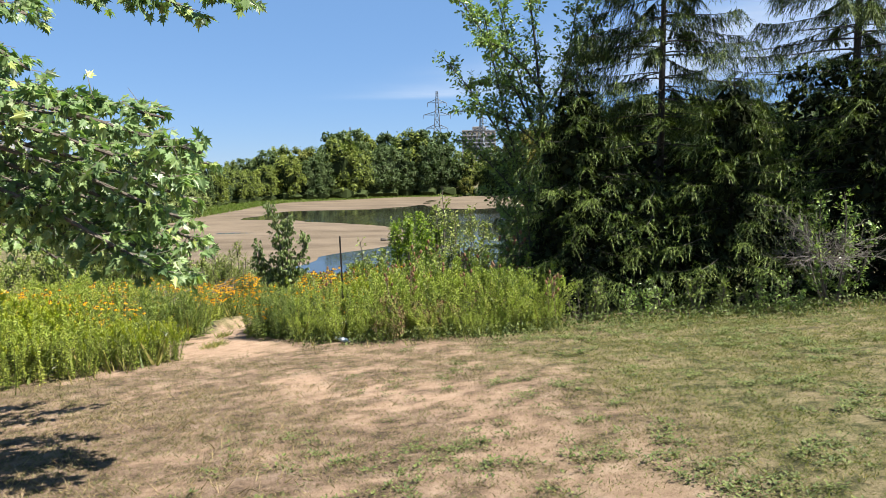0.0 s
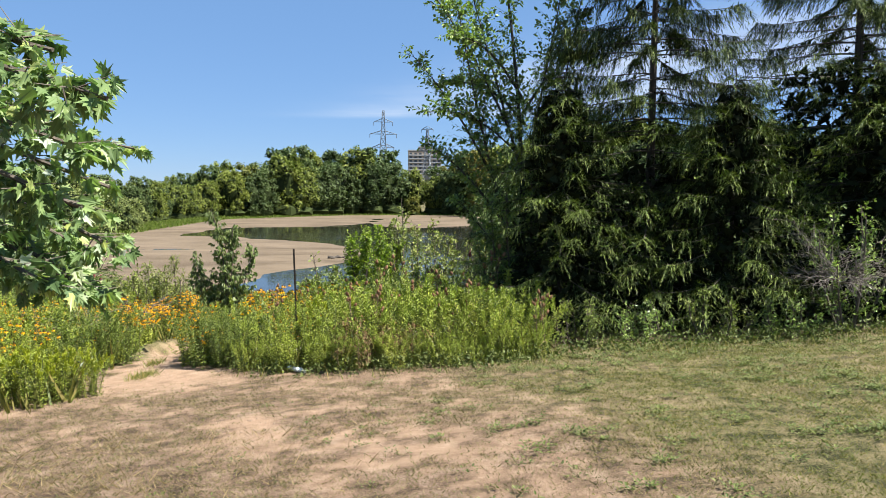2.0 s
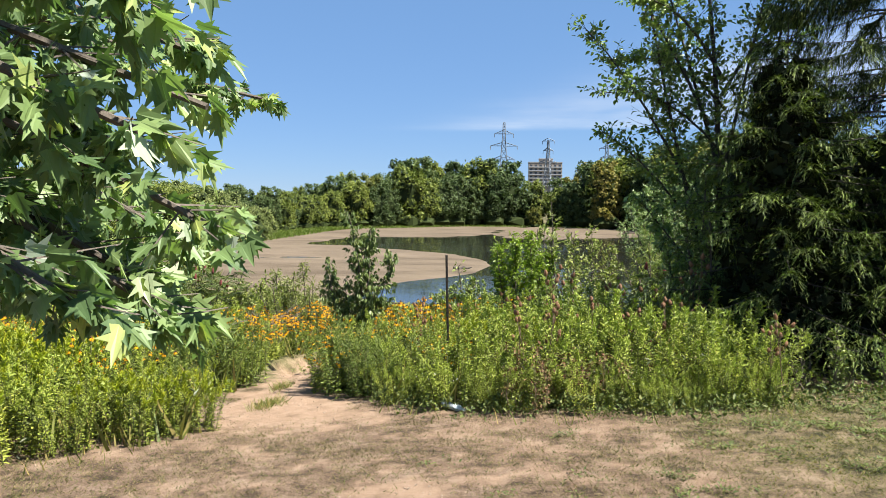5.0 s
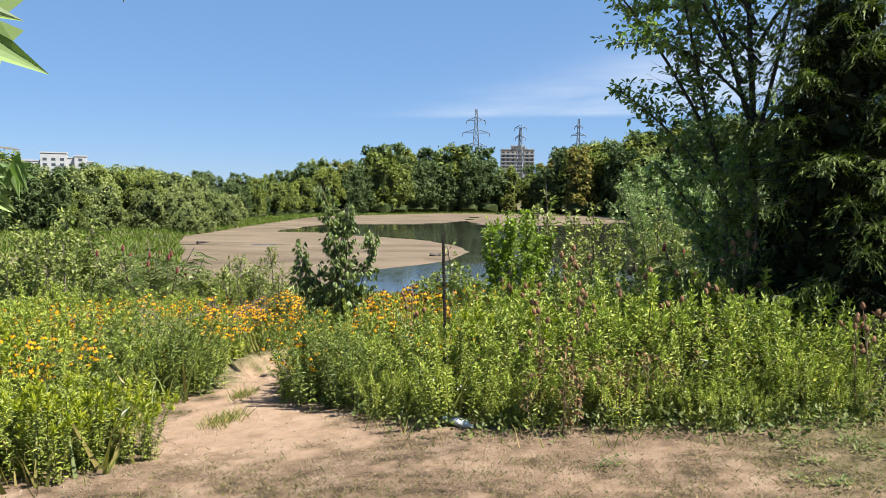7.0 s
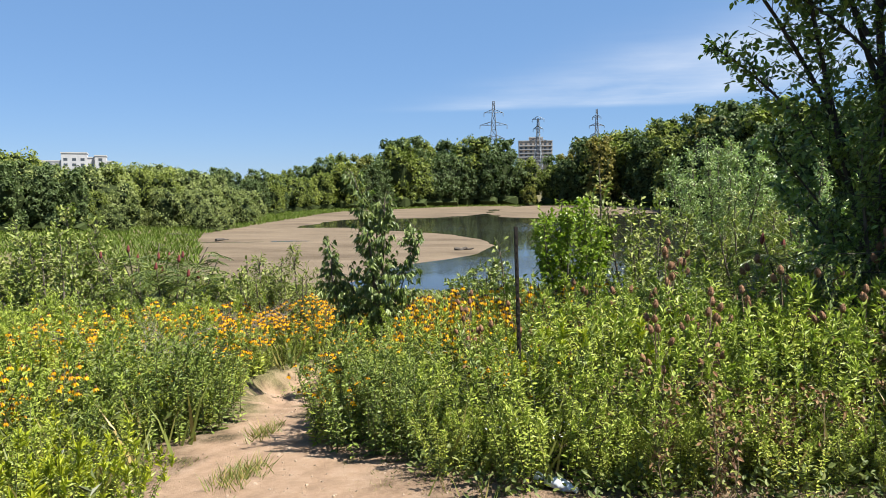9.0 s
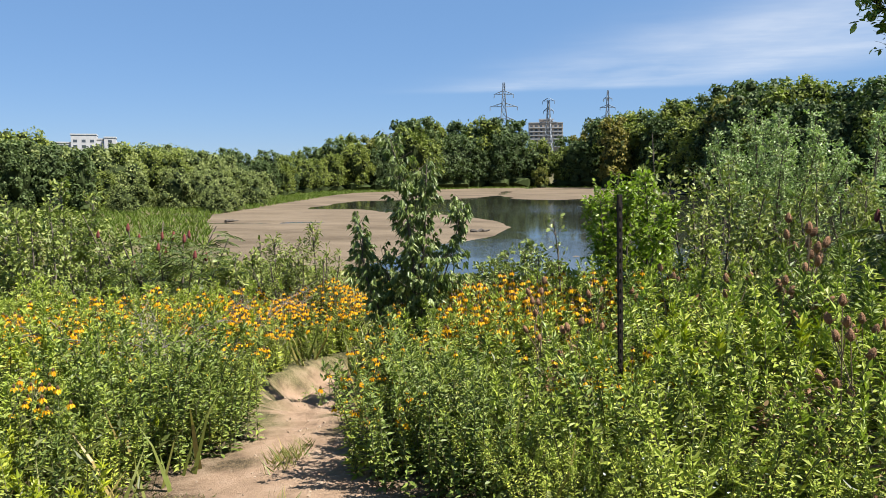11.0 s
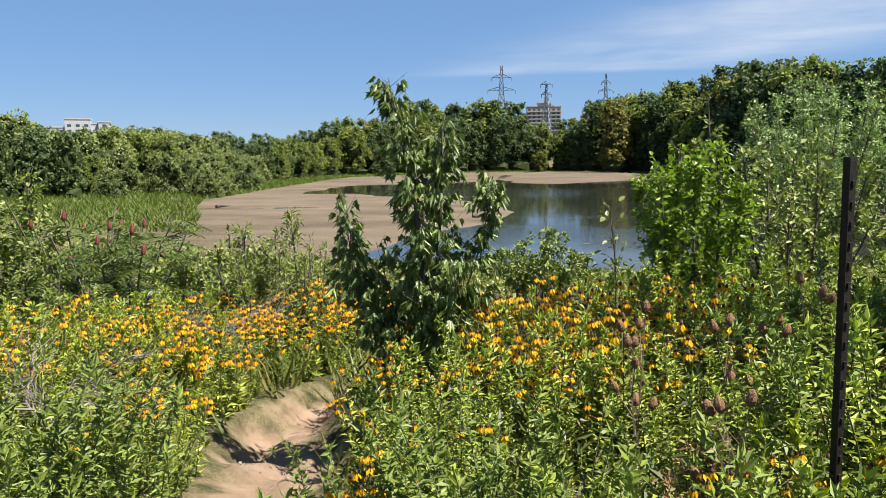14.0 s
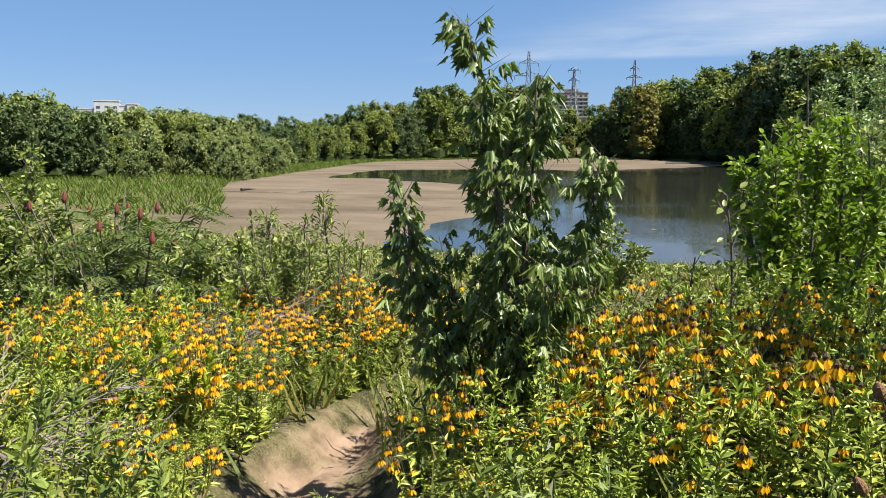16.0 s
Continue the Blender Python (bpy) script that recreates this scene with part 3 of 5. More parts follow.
def woods_tree(seed, h, w, mat, name="tree", label="", leaf=0.34, count=4200, low=0.12, peak=0.40, bark=G_DARKBARK):
    """A forked trunk under a crown of billows, each a shell of leaf sprays; dark bodies within stand in for inner
    shade.
    """
    global rng
    rng = np.random.default_rng(seed)
    root = thing(name, label, "tree", "woods round the pond")
    g = Geo()
    lean = rng.uniform(-0.3, 0.3, 2)
    tube(g, [(0, 0, -0.6), (lean[0] * 0.3, lean[1] * 0.3, h * 0.35), (lean[0], lean[1], h * 0.8)], [0.018 * h, 0.013 * h, 0.003 * h], 6)
    for k in range(5):
        a, z = rng.uniform(0, 6.28), h * rng.uniform(0.2, 0.55)
        tube(g, [(lean[0] * 0.3, lean[1] * 0.3, z), (math.cos(a) * w * 0.26, math.sin(a) * w * 0.26, z + h * 0.12), (math.cos(a) * w * 0.38, math.sin(a) * w * 0.38, z + h * 0.22)], [0.006 * h, 0.004 * h, 0.001 * h], 4)
    part("trunk", g, bark, root)
    nb = 64
    t = np.sort(low + (0.91 - low) * (np.arange(nb) + rng.uniform(0, 1, nb)) / nb)
    prof = np.where(t < peak, 0.62 + 0.38 * np.sin(np.pi / 2 * (t - low) / max(peak - low, 0.05)), np.sqrt(np.clip(1 - ((t - peak) / (1.0 - peak)) ** 2, 0.02, 1)))
    a = np.arange(nb) * 2.39996 + rng.normal(size=nb) * 0.45
    out = w * 0.40 * prof * np.where(np.arange(nb) % 5 == 0, 0.35, 1.0) * rng.uniform(0.72, 1.12, nb)
    cen = np.stack([np.cos(a) * out + lean[0] * t, np.sin(a) * out + lean[1] * t, t * h], 1)
    rad = w * rng.uniform(0.085, 0.16, nb) * (1.1 - 0.35 * t)
    which = rng.choice(nb, count, p=rad**2 / (rad**2).sum())
    d = rand_dirs(count, -0.75, 1)
    far = rng.uniform(0.80, 1.12, count) + (rng.uniform(0, 1, count) > 0.86) * rng.uniform(0.05, 0.45, count)
    o = cen[which] + d * (rad[which] * far)[:, None] * [1, 1, 0.85]
    tall = h / np.percentile(o[:, 2], 99.6)
    o[:, 2] *= tall
    cen[:, 2] *= tall
    nrm = unit(d + [0.25, -0.1, 0.35] + 0.5 * rng.normal(size=(count, 3)))
    g = Geo()
    # added dark bodies for shade: crown heart, gap at the foot, billow cores
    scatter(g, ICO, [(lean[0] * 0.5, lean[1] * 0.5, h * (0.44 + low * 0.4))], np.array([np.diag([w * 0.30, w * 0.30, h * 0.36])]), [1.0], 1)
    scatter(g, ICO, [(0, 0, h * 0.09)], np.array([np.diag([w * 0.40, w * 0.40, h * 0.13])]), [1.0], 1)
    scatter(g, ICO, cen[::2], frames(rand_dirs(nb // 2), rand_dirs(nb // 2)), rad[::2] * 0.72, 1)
    scatter(g, SPRAY, o, frames(rand_dirs(count), nrm), leaf * rng.uniform(0.55, 1.5, count))
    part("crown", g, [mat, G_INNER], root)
    return root


W_LABEL = ["broad-crowned deciduous tree in full green leaf on the shore", "dark green deciduous tree standing in the shore woods", "yellowish green tree in the shore woods",
           "tree with leaves turning orange in the shore woods", "rounded grey-green willow at the edge of the pond"]
kinds = [(0, 10.0, 6.8), (1, 10.0, 6.2), (0, 10.0, 7.4), (1, 10.0, 7.6), (2, 10.0, 6.0), (3, 10.0, 5.2), (4, 7.0, 8.4), (4, 8.0, 8.8), (1, 10.0, 5.2), (2, 10.0, 7.2), (0, 10.0, 8.6), (4, 10.0, 9.6)]
variants = [woods_tree(100 + k, h, w, WOODS[m], "willow_tree" if m == 4 else "tree", W_LABEL[m], 0.30, 4400, 0.02 if m == 4 else 0.14, 0.32 if m == 4 else (0.22 if w < 5.5 else 0.42)) for k, (m, h, w) in enumerate(kinds)]
rng = np.random.default_rng(11)
spots = []
# how high the tree tops stand over the eye, in degrees, along the compass bearing from the meadow's edge
SKYLINE = [(-50, 2.9), (-40, 2.8), (-38.4, 2.75), (-37.4, 2.0), (-34.6, 1.75), (-33.3, 2.2), (-31, 1.75), (-27, 1.55), (-22, 1.4), (-20.5, 1.75), (-18, 2.7), (-15.5, 3.0), (-13.5, 3.75), (-11, 3.4), (-9.4, 3.7), (-7.4, 3.2), (-5.8, 3.6),
           (-4, 3.3), (-2, 2.55), (-0.8, 2.9), (0.9, 4.85), (2.2, 4.0), (4.9, 5.1), (7, 5.0), (9, 5.8), (12, 5.5), (15, 5.9), (30, 6.3), (60, 6.5)]


def tree_height(x, y, z):
    """The height that brings a tree's top to the skyline."""
    b, d = math.degrees(math.atan2(x + 2.4, y - 6.0)), math.hypot(x + 2.4, y - 6.0)
    return 0.98 + d * math.tan(radians(np.interp(b, *zip(*SKYLINE)))) - z


def wood_line(line, step, rows, pick, share, gap, jitter=1.2):
    """Trees along a shore line, in rows going back from it (to the right of its run); share: of the skyline's height, row by row."""
    P = np.array(line, float)
    for (a, b) in zip(P, P[1:]):
        n = max(1, int(np.hypot(*(b - a)) / step))
        t = (b - a) / np.hypot(*(b - a))
        back = np.array([t[1], -t[0]])
        for r in range(rows):
            for k in range(n):
                p = a + (b - a) * (k + 0.5 * (r % 2) + 0.25) / n + back * (1 + r * gap) + rng.normal(size=2) * jitter * (0.35 if r == 0 else 1)
                kk, z = pick(r, p), ground_at(*p) - 0.1
                s = tree_height(*p, z) * share[r] * rng.uniform(0.86, 1.04) / kinds[kk][1]
                spots.append((kk, p[0], p[1], z, rng.uniform(0, 6.28), s))


ch = lambda *a: (lambda r, p: int(rng.choice(a)))
# right shore, far shore, left shore
wood_line([(37, 58), (32, 82), (24, 98), (17, 116), (14, 140), (6, 160)], 3.6, 2, ch(0, 1, 3, 8, 1, 2), (0.80, 1.0), 4.0)
wood_line([(6, 161), (-12, 169), (-28, 160), (-37, 143)], 3.9, 2, ch(0, 1, 2, 3, 4, 0, 5, 8, 1), (0.88, 1.02), 4.5)
wood_line([(-37, 144), (-46, 130), (-46, 117), (-43, 98)], 3.6, 2, ch(0, 1, 10, 9, 1, 2), (0.80, 1.0), 4.5)
wood_line([(-43, 98), (-39.5, 85), (-38, 74), (-42, 66), (-44, 60), (-50, 56), (-66, 54)], 2.7, 2, ch(6, 7, 11, 11, 10, 7, 0), (0.66, 0.92), 3.5)
wood_line([(-52, 100), (-48, 84), (-47, 72), (-51, 66), (-72, 62)], 2.6, 1, ch(3, 10, 11, 0, 2), (1.0,), 4, 0.8)
wood_line([(-60, 172), (-110, 160), (-190, 160)], 6.0, 1, ch(0, 3, 2), (1.0,), 9)
for x, y, k, h in ((-34.8, 70.5, 6, 3.0), (-34.2, 68.0, 7, 2.4), (-37.3, 82, 6, 3.0), (-44.8, 57.5, 1, 5.6), (-47.0, 57.0, 8, 5.9), (-41.5, 60.5, 8, 4.9), (-43.2, 59.2, 8, 5.2), (1.6, 154.5, 5, 13.3), (17.5, 128, 4, 14.0), (-12.4, 164.0, 9, 4.2), (-39.5, 62.5, 7, 2.3),
                   (16.5, 122, 5, 13.4), (-34, 166, 5, 12.0), (-22.5, 168, 1, 14.0), (-24.5, 167, 0, 14.0)):
    spots.append((k, x, y, ground_at(x, y) - 0.1, rng.uniform(0, 6.28), h / kinds[k][1]))
place_all(variants, spots)


# ---- pylons and buildings beyond the woods ----
# weathered steel, with the haze of distance mixed into its blue-grey
STEEL = plain_mat("hazy_weathered_steel", (0.120, 0.140, 0.165), (0.170, 0.190, 0.215), 0.3, 0.6, 0.4)


def pylon(x, y, top, arms, label, turn=0.0, foot=4.6):
    """A lattice mast: four legs, rings, diagonals and tapered cross arms."""
    root = thing("transmission_tower", label, "pylon", "power line towers")
    base = -4.0
    h = top - base
    half = lambda z: foot * max(0.0, 1 - z / h) ** 1.25 * 0.95 + 0.55
    r = h * 0.0038
    g = Geo()
    levels = np.linspace(0, 1, 13) ** 0.85 * h * 0.985
    cor = [(-1, -1), (1, -1), (1, 1), (-1, 1)]
    for cx, cy in cor:
        tube(g, [(cx * half(z), cy * half(z), z) for z in levels], r, 4)
    part("leg", g, STEEL, root)
    g = Geo()
    for a, b in zip(levels, levels[1:]):
        for k in range(4):
            (x0, y0), (x1, y1) = cor[k], cor[(k + 1) % 4]
            tube(g, [(x0 * half(a), y0 * half(a), a), (x1 * half(b), y1 * half(b), b)], r * 0.6, 3)
            tube(g, [(x1 * half(a), y1 * half(a), a), (x0 * half(b), y0 * half(b), b)], r * 0.6, 3)
            tube(g, [(x0 * half(b), y0 * half(b), b), (x1 * half(b), y1 * half(b), b)], r * 0.6, 3)
    part("lattice", g, STEEL, root)
    for drop, width in arms:
        z = h - drop
        for s in (-1, 1):
            g = Geo()
            tip = (s * width / 2, 0, z)
            for cy in (-1, 1):
                tube(g, [(s * half(z), cy * half(z), z), tip], r * 0.8, 3)
                tube(g, [(s * half(z + 2.2), cy * half(z + 2.2), z + 2.2), tip], r * 0.8, 3)
                for u in (0.35, 0.65):
                    tube(g, [(s * (half(z) + (width / 2 - half(z)) * u), cy * half(z) * (1 - u), z), (s * (half(z) + (width / 2 - half(z)) * u), cy * half(z) * (1 - u), z + 2.2 * (1 - u))], r * 0.5, 3)
            tube(g, [tip, (tip[0], 0, z - 2.4)], r * 0.9, 4)
            part("cross_arm", g, STEEL, root)
    root.matrix_basis = pose(x, y, base, 0, 0, turn)
    return root


TALL = [(8.3, 12.4), (16.2, 17.6), (24.8, 14.0)]
pylon(-57.8, 507.6, 58.5, TALL, "tall grey steel lattice power line tower beyond the trees", 8)
pylon(-34.5, 611.5, 56.0, [(1.5, 9.5), (9.0, 8.0), (18.0, 14.0)], "grey steel lattice power line tower rising behind a building", -12)
pylon(13.3, 756.4, 77.0, [(9.0, 8.0), (17.0, 14.0), (26.0, 12.0)], "distant grey lattice power line tower above the woods", 5)
pylon(-206.4, 900.0, 62.0, [(7.0, 8.0), (15.0, 12.0)], "very distant lattice power line tower above the treetops", 0)

CONC = plain_mat("pale_concrete", (0.300, 0.305, 0.315), (0.365, 0.370, 0.380), 0.4, 0.9)
BUFF = plain_mat("buff_brick", (0.244, 0.200, 0.163), (0.311, 0.259, 0.215), 0.5, 0.9)
PANE, _nt, _b = nodes("far_window_glass")
_b.inputs["Base Color"].default_value, _b.inputs["Roughness"].default_value = (0.05, 0.06, 0.07, 1), 0.15


def block_of_flats(x, y, base, masses, turn, wall_mat, label, storey=3.0, bay=3.4, bands=False):
    """Boxes (x0, x1, depth, height) with rows of recessed windows on the fronts."""
    root = thing("apartment_building", label, "building", "buildings beyond the trees")
    for x0, x1, dep, h in masses:
        g = Geo()
        block(g, x0, x1, -dep / 2, dep / 2, 0, h)
        w = part("wall", g, wall_mat, root)
        g = Geo()
        block(g, x0 - 0.25, x1 + 0.25, -dep / 2 - 0.25, dep / 2 + 0.25, h, h + 0.7)
        part("roof", g, CONC, root)
        n, lv = int((x1 - x0) / bay), int(h / storey)
        for k in range(lv - 6, lv):
            z = k * storey + 0.9
            if bands:
                g = Geo()
                block(g, x0 - 0.1, x1 + 0.1, -dep / 2 - 1.1, -dep / 2, z - 0.9, z - 0.1)
                part("balcony", g, CONC, root)
            for i in range(n):
                cx = x0 + (i + 0.5) * (x1 - x0) / n
                g = Geo()
                block(g, cx - bay * 0.3, cx + bay * 0.3, -dep / 2 - 0.06, -dep / 2 + 0.1, z, z + 1.5)
                part("window", g, PANE, root)
    root.matrix_basis = pose(x, y, base, 0, 0, turn)
    return root


block_of_flats(-284, 402, -3.4, [(-19, -8, 16, 21.5), (-8, 5, 18, 26.0), (5, 9, 14, 23.5), (9, 15, 17, 24.5), (15, 18, 12, 21.5)], 32, CONC, "pale concrete apartment block with stepped roofs behind the woods")
block_of_flats(-38.5, 642, -4, [(-13.5, 13.5, 16, 43.0), (-5, 6, 10, 46.0)], 6, BUFF, "buff high-rise apartment block with balcony bands", bands=True)


# ---- leafy growth ----
TWIG = ([(0.5, 0, -0.3), (-0.5, 0, -0.3), (0, 0, 0.6), (0.2, 1, -0.1), (-0.2, 1, -0.1), (0, 1, 0.2)], [[(0, 1, 4, 3), (1, 2, 5, 4), (2, 0, 3, 5)]])


def twig_turns(d, length, thick):
    """Turns with their own stretch, for thin twigs."""
    f = frames(d, np.broadcast_to([0.1, 0.2, 1.0], d.shape))
    return f * np.stack([thick, length, thick], -1)[:, None, :]


def curve(a, b, sag=0.0, bow=(0, 0, 0), n=7):
    """A bent line from a to b."""
    t = np.linspace(0, 1, n)[:, None]
    a, b = np.array(a, float), np.array(b, float)
    return a + (b - a) * t + np.array(bow, float) * (4 * t * (1 - t)) + np.array([0, 0, -sag]) * t * t


def branchy(root, stems, radii, n_twigs, twig_len, leaf, leaf_len, per_twig, leaf_mats, bark, hang=0.3, start=0.2, rise=0.3, under=None, face_up=0.9, wood="branch", twig_thick=0.006, leaf_name="foliage", spread=0.7, tips=1.0):
    """Limbs along the given lines, twigs along the limbs, leaves along the twigs."""
    gw = Geo()
    segs = []
    for line, r in zip(stems, radii):
        line = np.asarray(line, float)
        tube(gw, line, np.linspace(r, r * 0.22, len(line)), 6)
        segs.append(line)
    lens = np.array([np.linalg.norm(np.diff(s, axis=0), axis=1).sum() for s in segs])
    which = rng.choice(len(segs), n_twigs, p=lens / lens.sum())
    s = start + (1 - start) * rng.uniform(0, 1, n_twigs) ** tips
    o, tan = np.zeros((n_twigs, 3)), np.zeros((n_twigs, 3))
    for k, line in enumerate(segs):
        sel = which == k
        u = s[sel] * (len(line) - 1)
        i = np.minimum(u.astype(int), len(line) - 2)
        o[sel] = line[i] + (line[i + 1] - line[i]) * (u - i)[:, None]
        tan[sel] = unit(line[i + 1] - line[i])
    d = unit(rand_dirs(n_twigs, -0.35, 0.6) + 0.6 * tan + np.array([0, 0, rise]))
    ln = twig_len * rng.uniform(0.4, 1.15, n_twigs) * (1.15 - 0.6 * s)
    scatter(gw, TWIG, o, twig_turns(d, ln, np.full(n_twigs, twig_thick)), np.ones(n_twigs))
    n = n_twigs * per_twig
    u = rng.uniform(0.2, 1.05, (n_twigs, per_twig, 1))
    lo = (o[:, None] + d[:, None] * ln[:, None, None] * u + np.array([0, 0, -0.12]) * (u**2) * ln[:, None, None]).reshape(n, 3)
    ax = unit(np.repeat(d, per_twig, 0) * 0.6 + spread * rand_dirs(n) + np.array([0, 0, -hang]))
    nm = unit(rand_dirs(n) * 0.75 + np.array([0, 0, face_up]))
    f = frames(ax, nm)
    sz = leaf_len * rng.uniform(0.6, 1.2, n)
    lo = lo + ax * (sz * 0.25)[:, None]
    part(wood, gw, bark, root)
    gl = Geo()
    scatter(gl, leaf, lo, f, sz)
    if under:
        scatter(gl, under, lo, f, sz, 1)
    part(leaf_name, gl, leaf_mats, root)


def spruce(x, y, h, radius, seed, low=0.3, thin_above=99.0, density=1.0, thick=2.6, label="dark green spruce with drooping branches"):
    """Whorls of drooping boughs hung with needle sprays, round an added core of near-black shade."""
    global rng
    rng = np.random.default_rng(seed)
    z0 = ground_at(x, y)
    root = thing("spruce_tree", label, "tree", "spruces at the lawn's edge")
    g = Geo()
    tube(g, [(0, 0, -0.3), (0, 0, h * 0.3), (0.02, 0, h * 0.7), (0, 0, h)], [0.008 * h + 0.02, 0.006 * h + 0.012, 0.004 * h, 0.006], 8)
    part("trunk", g, G_DARKBARK, root)
    zs = []
    z = low
    while z < h * 0.97:
        n = rng.integers(5, 8) if z < thin_above else rng.integers(5, 8)
        zs += [(z + rng.uniform(-0.08, 0.08), a + rng.uniform(-0.3, 0.3)) for a in np.linspace(0, 6.28, n, endpoint=False) + rng.uniform(0, 6.28)]
        z += rng.uniform(0.16, 0.26) if z < thin_above else rng.uniform(0.20, 0.34)
    gw, gn = Geo(), Geo()
    for z, a in zs:
        L = radius * (1 - z / h) ** 0.62 * rng.uniform(0.72 if z < thin_above else 0.45, 1.08) + 0.12
        out = np.array([math.cos(a), math.sin(a), 0])
        side = np.array([-out[1], out[0], 0])
        s = np.linspace(0, 1, 7)[:, None]
        droop = rng.uniform(0.22, 0.42)
        line = np.array([0, 0, z]) + out * L * s + np.array([0, 0, 1]) * (0.10 * L * s - droop * L * s**1.6 + 0.16 * L * s**4) + side * rng.uniform(-0.1, 0.1) * L * s**2
        tube(gw, line, np.linspace(0.007 + 0.004 * L, 0.002, 7), 4, cap=False)
        nt_ = max(5, int(L / 0.085 * density * (3.0 if z > thin_above else 1.0)))
        u = np.sort(rng.uniform(0.12, 1.0, nt_ * 2) if z < thin_above else 0.15 + 0.85 * rng.uniform(0, 1, nt_ * 2) ** 0.6)
        i = np.minimum((u * 6).astype(int), 5)
        o = line[i] + (line[i + 1] - line[i]) * (u * 6 - i)[:, None]
        sd = np.where(np.arange(nt_ * 2) % 2, 1, -1)[:, None]
        hang = (rng.uniform(-0.05, 0.75, nt_ * 2) + (0.55 if z > thin_above else 0.0))[:, None]
        d = unit(out * 0.75 + side * sd * 0.75 + np.array([0, 0, -1]) * hang + 0.25 * rng.normal(size=(nt_ * 2, 3)))
        ln = rng.uniform(0.12, 0.34, nt_ * 2) * (0.7 + 0.3 * min(L, 2))
        m = 15
        v = np.linspace(0.0, 0.85, m)[None, :, None]
        so = (o[:, None] + d[:, None] * ln[:, None, None] * v + np.array([0, 0, -0.10]) * v**2).reshape(-1, 3)
        sdv = unit(np.repeat(d, m, 0) + 0.45 * rng.normal(size=(len(so), 3)) + np.array([0, 0, -0.1]))
        nf, nl = frames(sdv, np.broadcast_to([0.2, 0.1, 1.0], sdv.shape)), rng.uniform(0.045, 0.085, len(so))
        # outer sprays take the lighter copy: new growth plus painted sun on tips
        young = np.repeat((u > 0.58) & (rng.uniform(0, 1, len(u)) < (0.35 if z > thin_above else 0.8)), m)
        scatter(gn, NEEDLE, so[~young], nf[~young], nl[~young])
        scatter(gn, NEEDLE, so[young], nf[young], nl[young], 1)
    # added core of dark triangles: the spruce's inner shade as shape and colour
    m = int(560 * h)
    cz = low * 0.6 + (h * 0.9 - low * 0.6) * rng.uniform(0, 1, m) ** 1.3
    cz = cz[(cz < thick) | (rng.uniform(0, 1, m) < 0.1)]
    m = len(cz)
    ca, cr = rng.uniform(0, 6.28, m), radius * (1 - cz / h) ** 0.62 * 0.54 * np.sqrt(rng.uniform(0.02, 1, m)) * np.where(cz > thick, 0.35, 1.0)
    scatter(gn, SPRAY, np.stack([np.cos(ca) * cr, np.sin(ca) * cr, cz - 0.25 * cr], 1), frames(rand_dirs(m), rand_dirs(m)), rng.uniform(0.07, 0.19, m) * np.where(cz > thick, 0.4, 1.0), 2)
    part("bough", gw, G_DARKBARK, root)
    part("needle", gn, [G_SPRUCE, G_SPRUCETIP, G_SPRUCESHADE], root)
    root.matrix_basis = pose(x, y, z0, 0, 0, 0)
    return root


spruce(2.2, 12.95, 8.2, 2.3, 31, 0.5, 3.0, 0.95, 2.6, "tall dark spruce with thin upper boughs and drooping sprays")
spruce(5.3, 13.2, 9.4, 2.9, 32, 0.5, 4.2, 1.0, 3.8, "tall dense dark spruce beside another spruce")
spruce(0.80, 12.3, 3.8, 1.75, 33, 0.15, 99, 1.6, 99.0, "young bushy spruce crowding in front of a taller one")
spruce(3.1, 12.0, 3.5, 1.55, 34, 0.15, 99, 1.6, 99.0, "young bushy spruce with lit tips beside the lawn")
spruce(5.1, 11.9, 3.6, 1.5, 35, 0.2, 99, 0.9, 99.0, "young bushy spruce in shade at the lawn's edge")
spruce(8.2, 14.2, 9.4, 3.0, 36, 0.4, 4.6, 0.6, 4.2, "tall spruce in the row beside the lawn")
spruce(12.0, 15.4, 7.5, 2.6, 37, 0.4, 3.5, 0.35, 3.0, "spruce at the end of the row beside the lawn")

# the broad-leaved tree between the spruces and the pond
rng = np.random.default_rng(41)
x0, y0 = 0.35, 13.7
root = thing("ash_tree", "slender dark-leaved tree growing beside the spruces", "tree")
stems = [curve((0, 0, -0.3), (-0.35, 0, 5.8), bow=(0.15, 0, 0)), curve((0, 0, 0.6), (-1.05, -0.3, 5.0), bow=(-0.1, 0, 0.2)), curve((0.05, 0, 0.8), (0.9, 0.1, 5.2)),
         curve((-0.1, 0, 1.6), (-1.75, 0.1, 4.3), bow=(0, 0, 0.25)), curve((0, 0, 1.2), (-1.5, -0.2, 2.9), bow=(0, 0, 0.2)), curve((0, 0, 2.2), (0.6, -0.5, 5.6)), curve((0, 0, 2.4), (-0.9, 0.4, 5.6)),
         curve((0, 0, 1.0), (0.9, -0.4, 3.6)), curve((-0.15, 0, 3.0), (-1.7, 0.1, 5.6), bow=(0, 0, 0.2)), curve((0, 0, 0.8), (-1.0, -0.3, 2.0)), curve((0, 0, 0.6), (-0.7, 0.5, 1.6)), curve((0.05, 0, 2.6), (-1.55, -0.5, 3.35), bow=(0, 0, 0.3)), curve((0.05, 0, 3.2), (-1.3, 0.5, 3.9), bow=(0, 0, 0.3)),
         curve((0, 0, 3.6), (-1.1, -0.6, 4.5), bow=(0, 0, 0.25)), curve((0, 0, 2.4), (1.2, -0.7, 3.2), bow=(0, 0, 0.3)), curve((0, 0, 3.4), (1.1, 0.3, 4.3), bow=(0, 0, 0.3))]
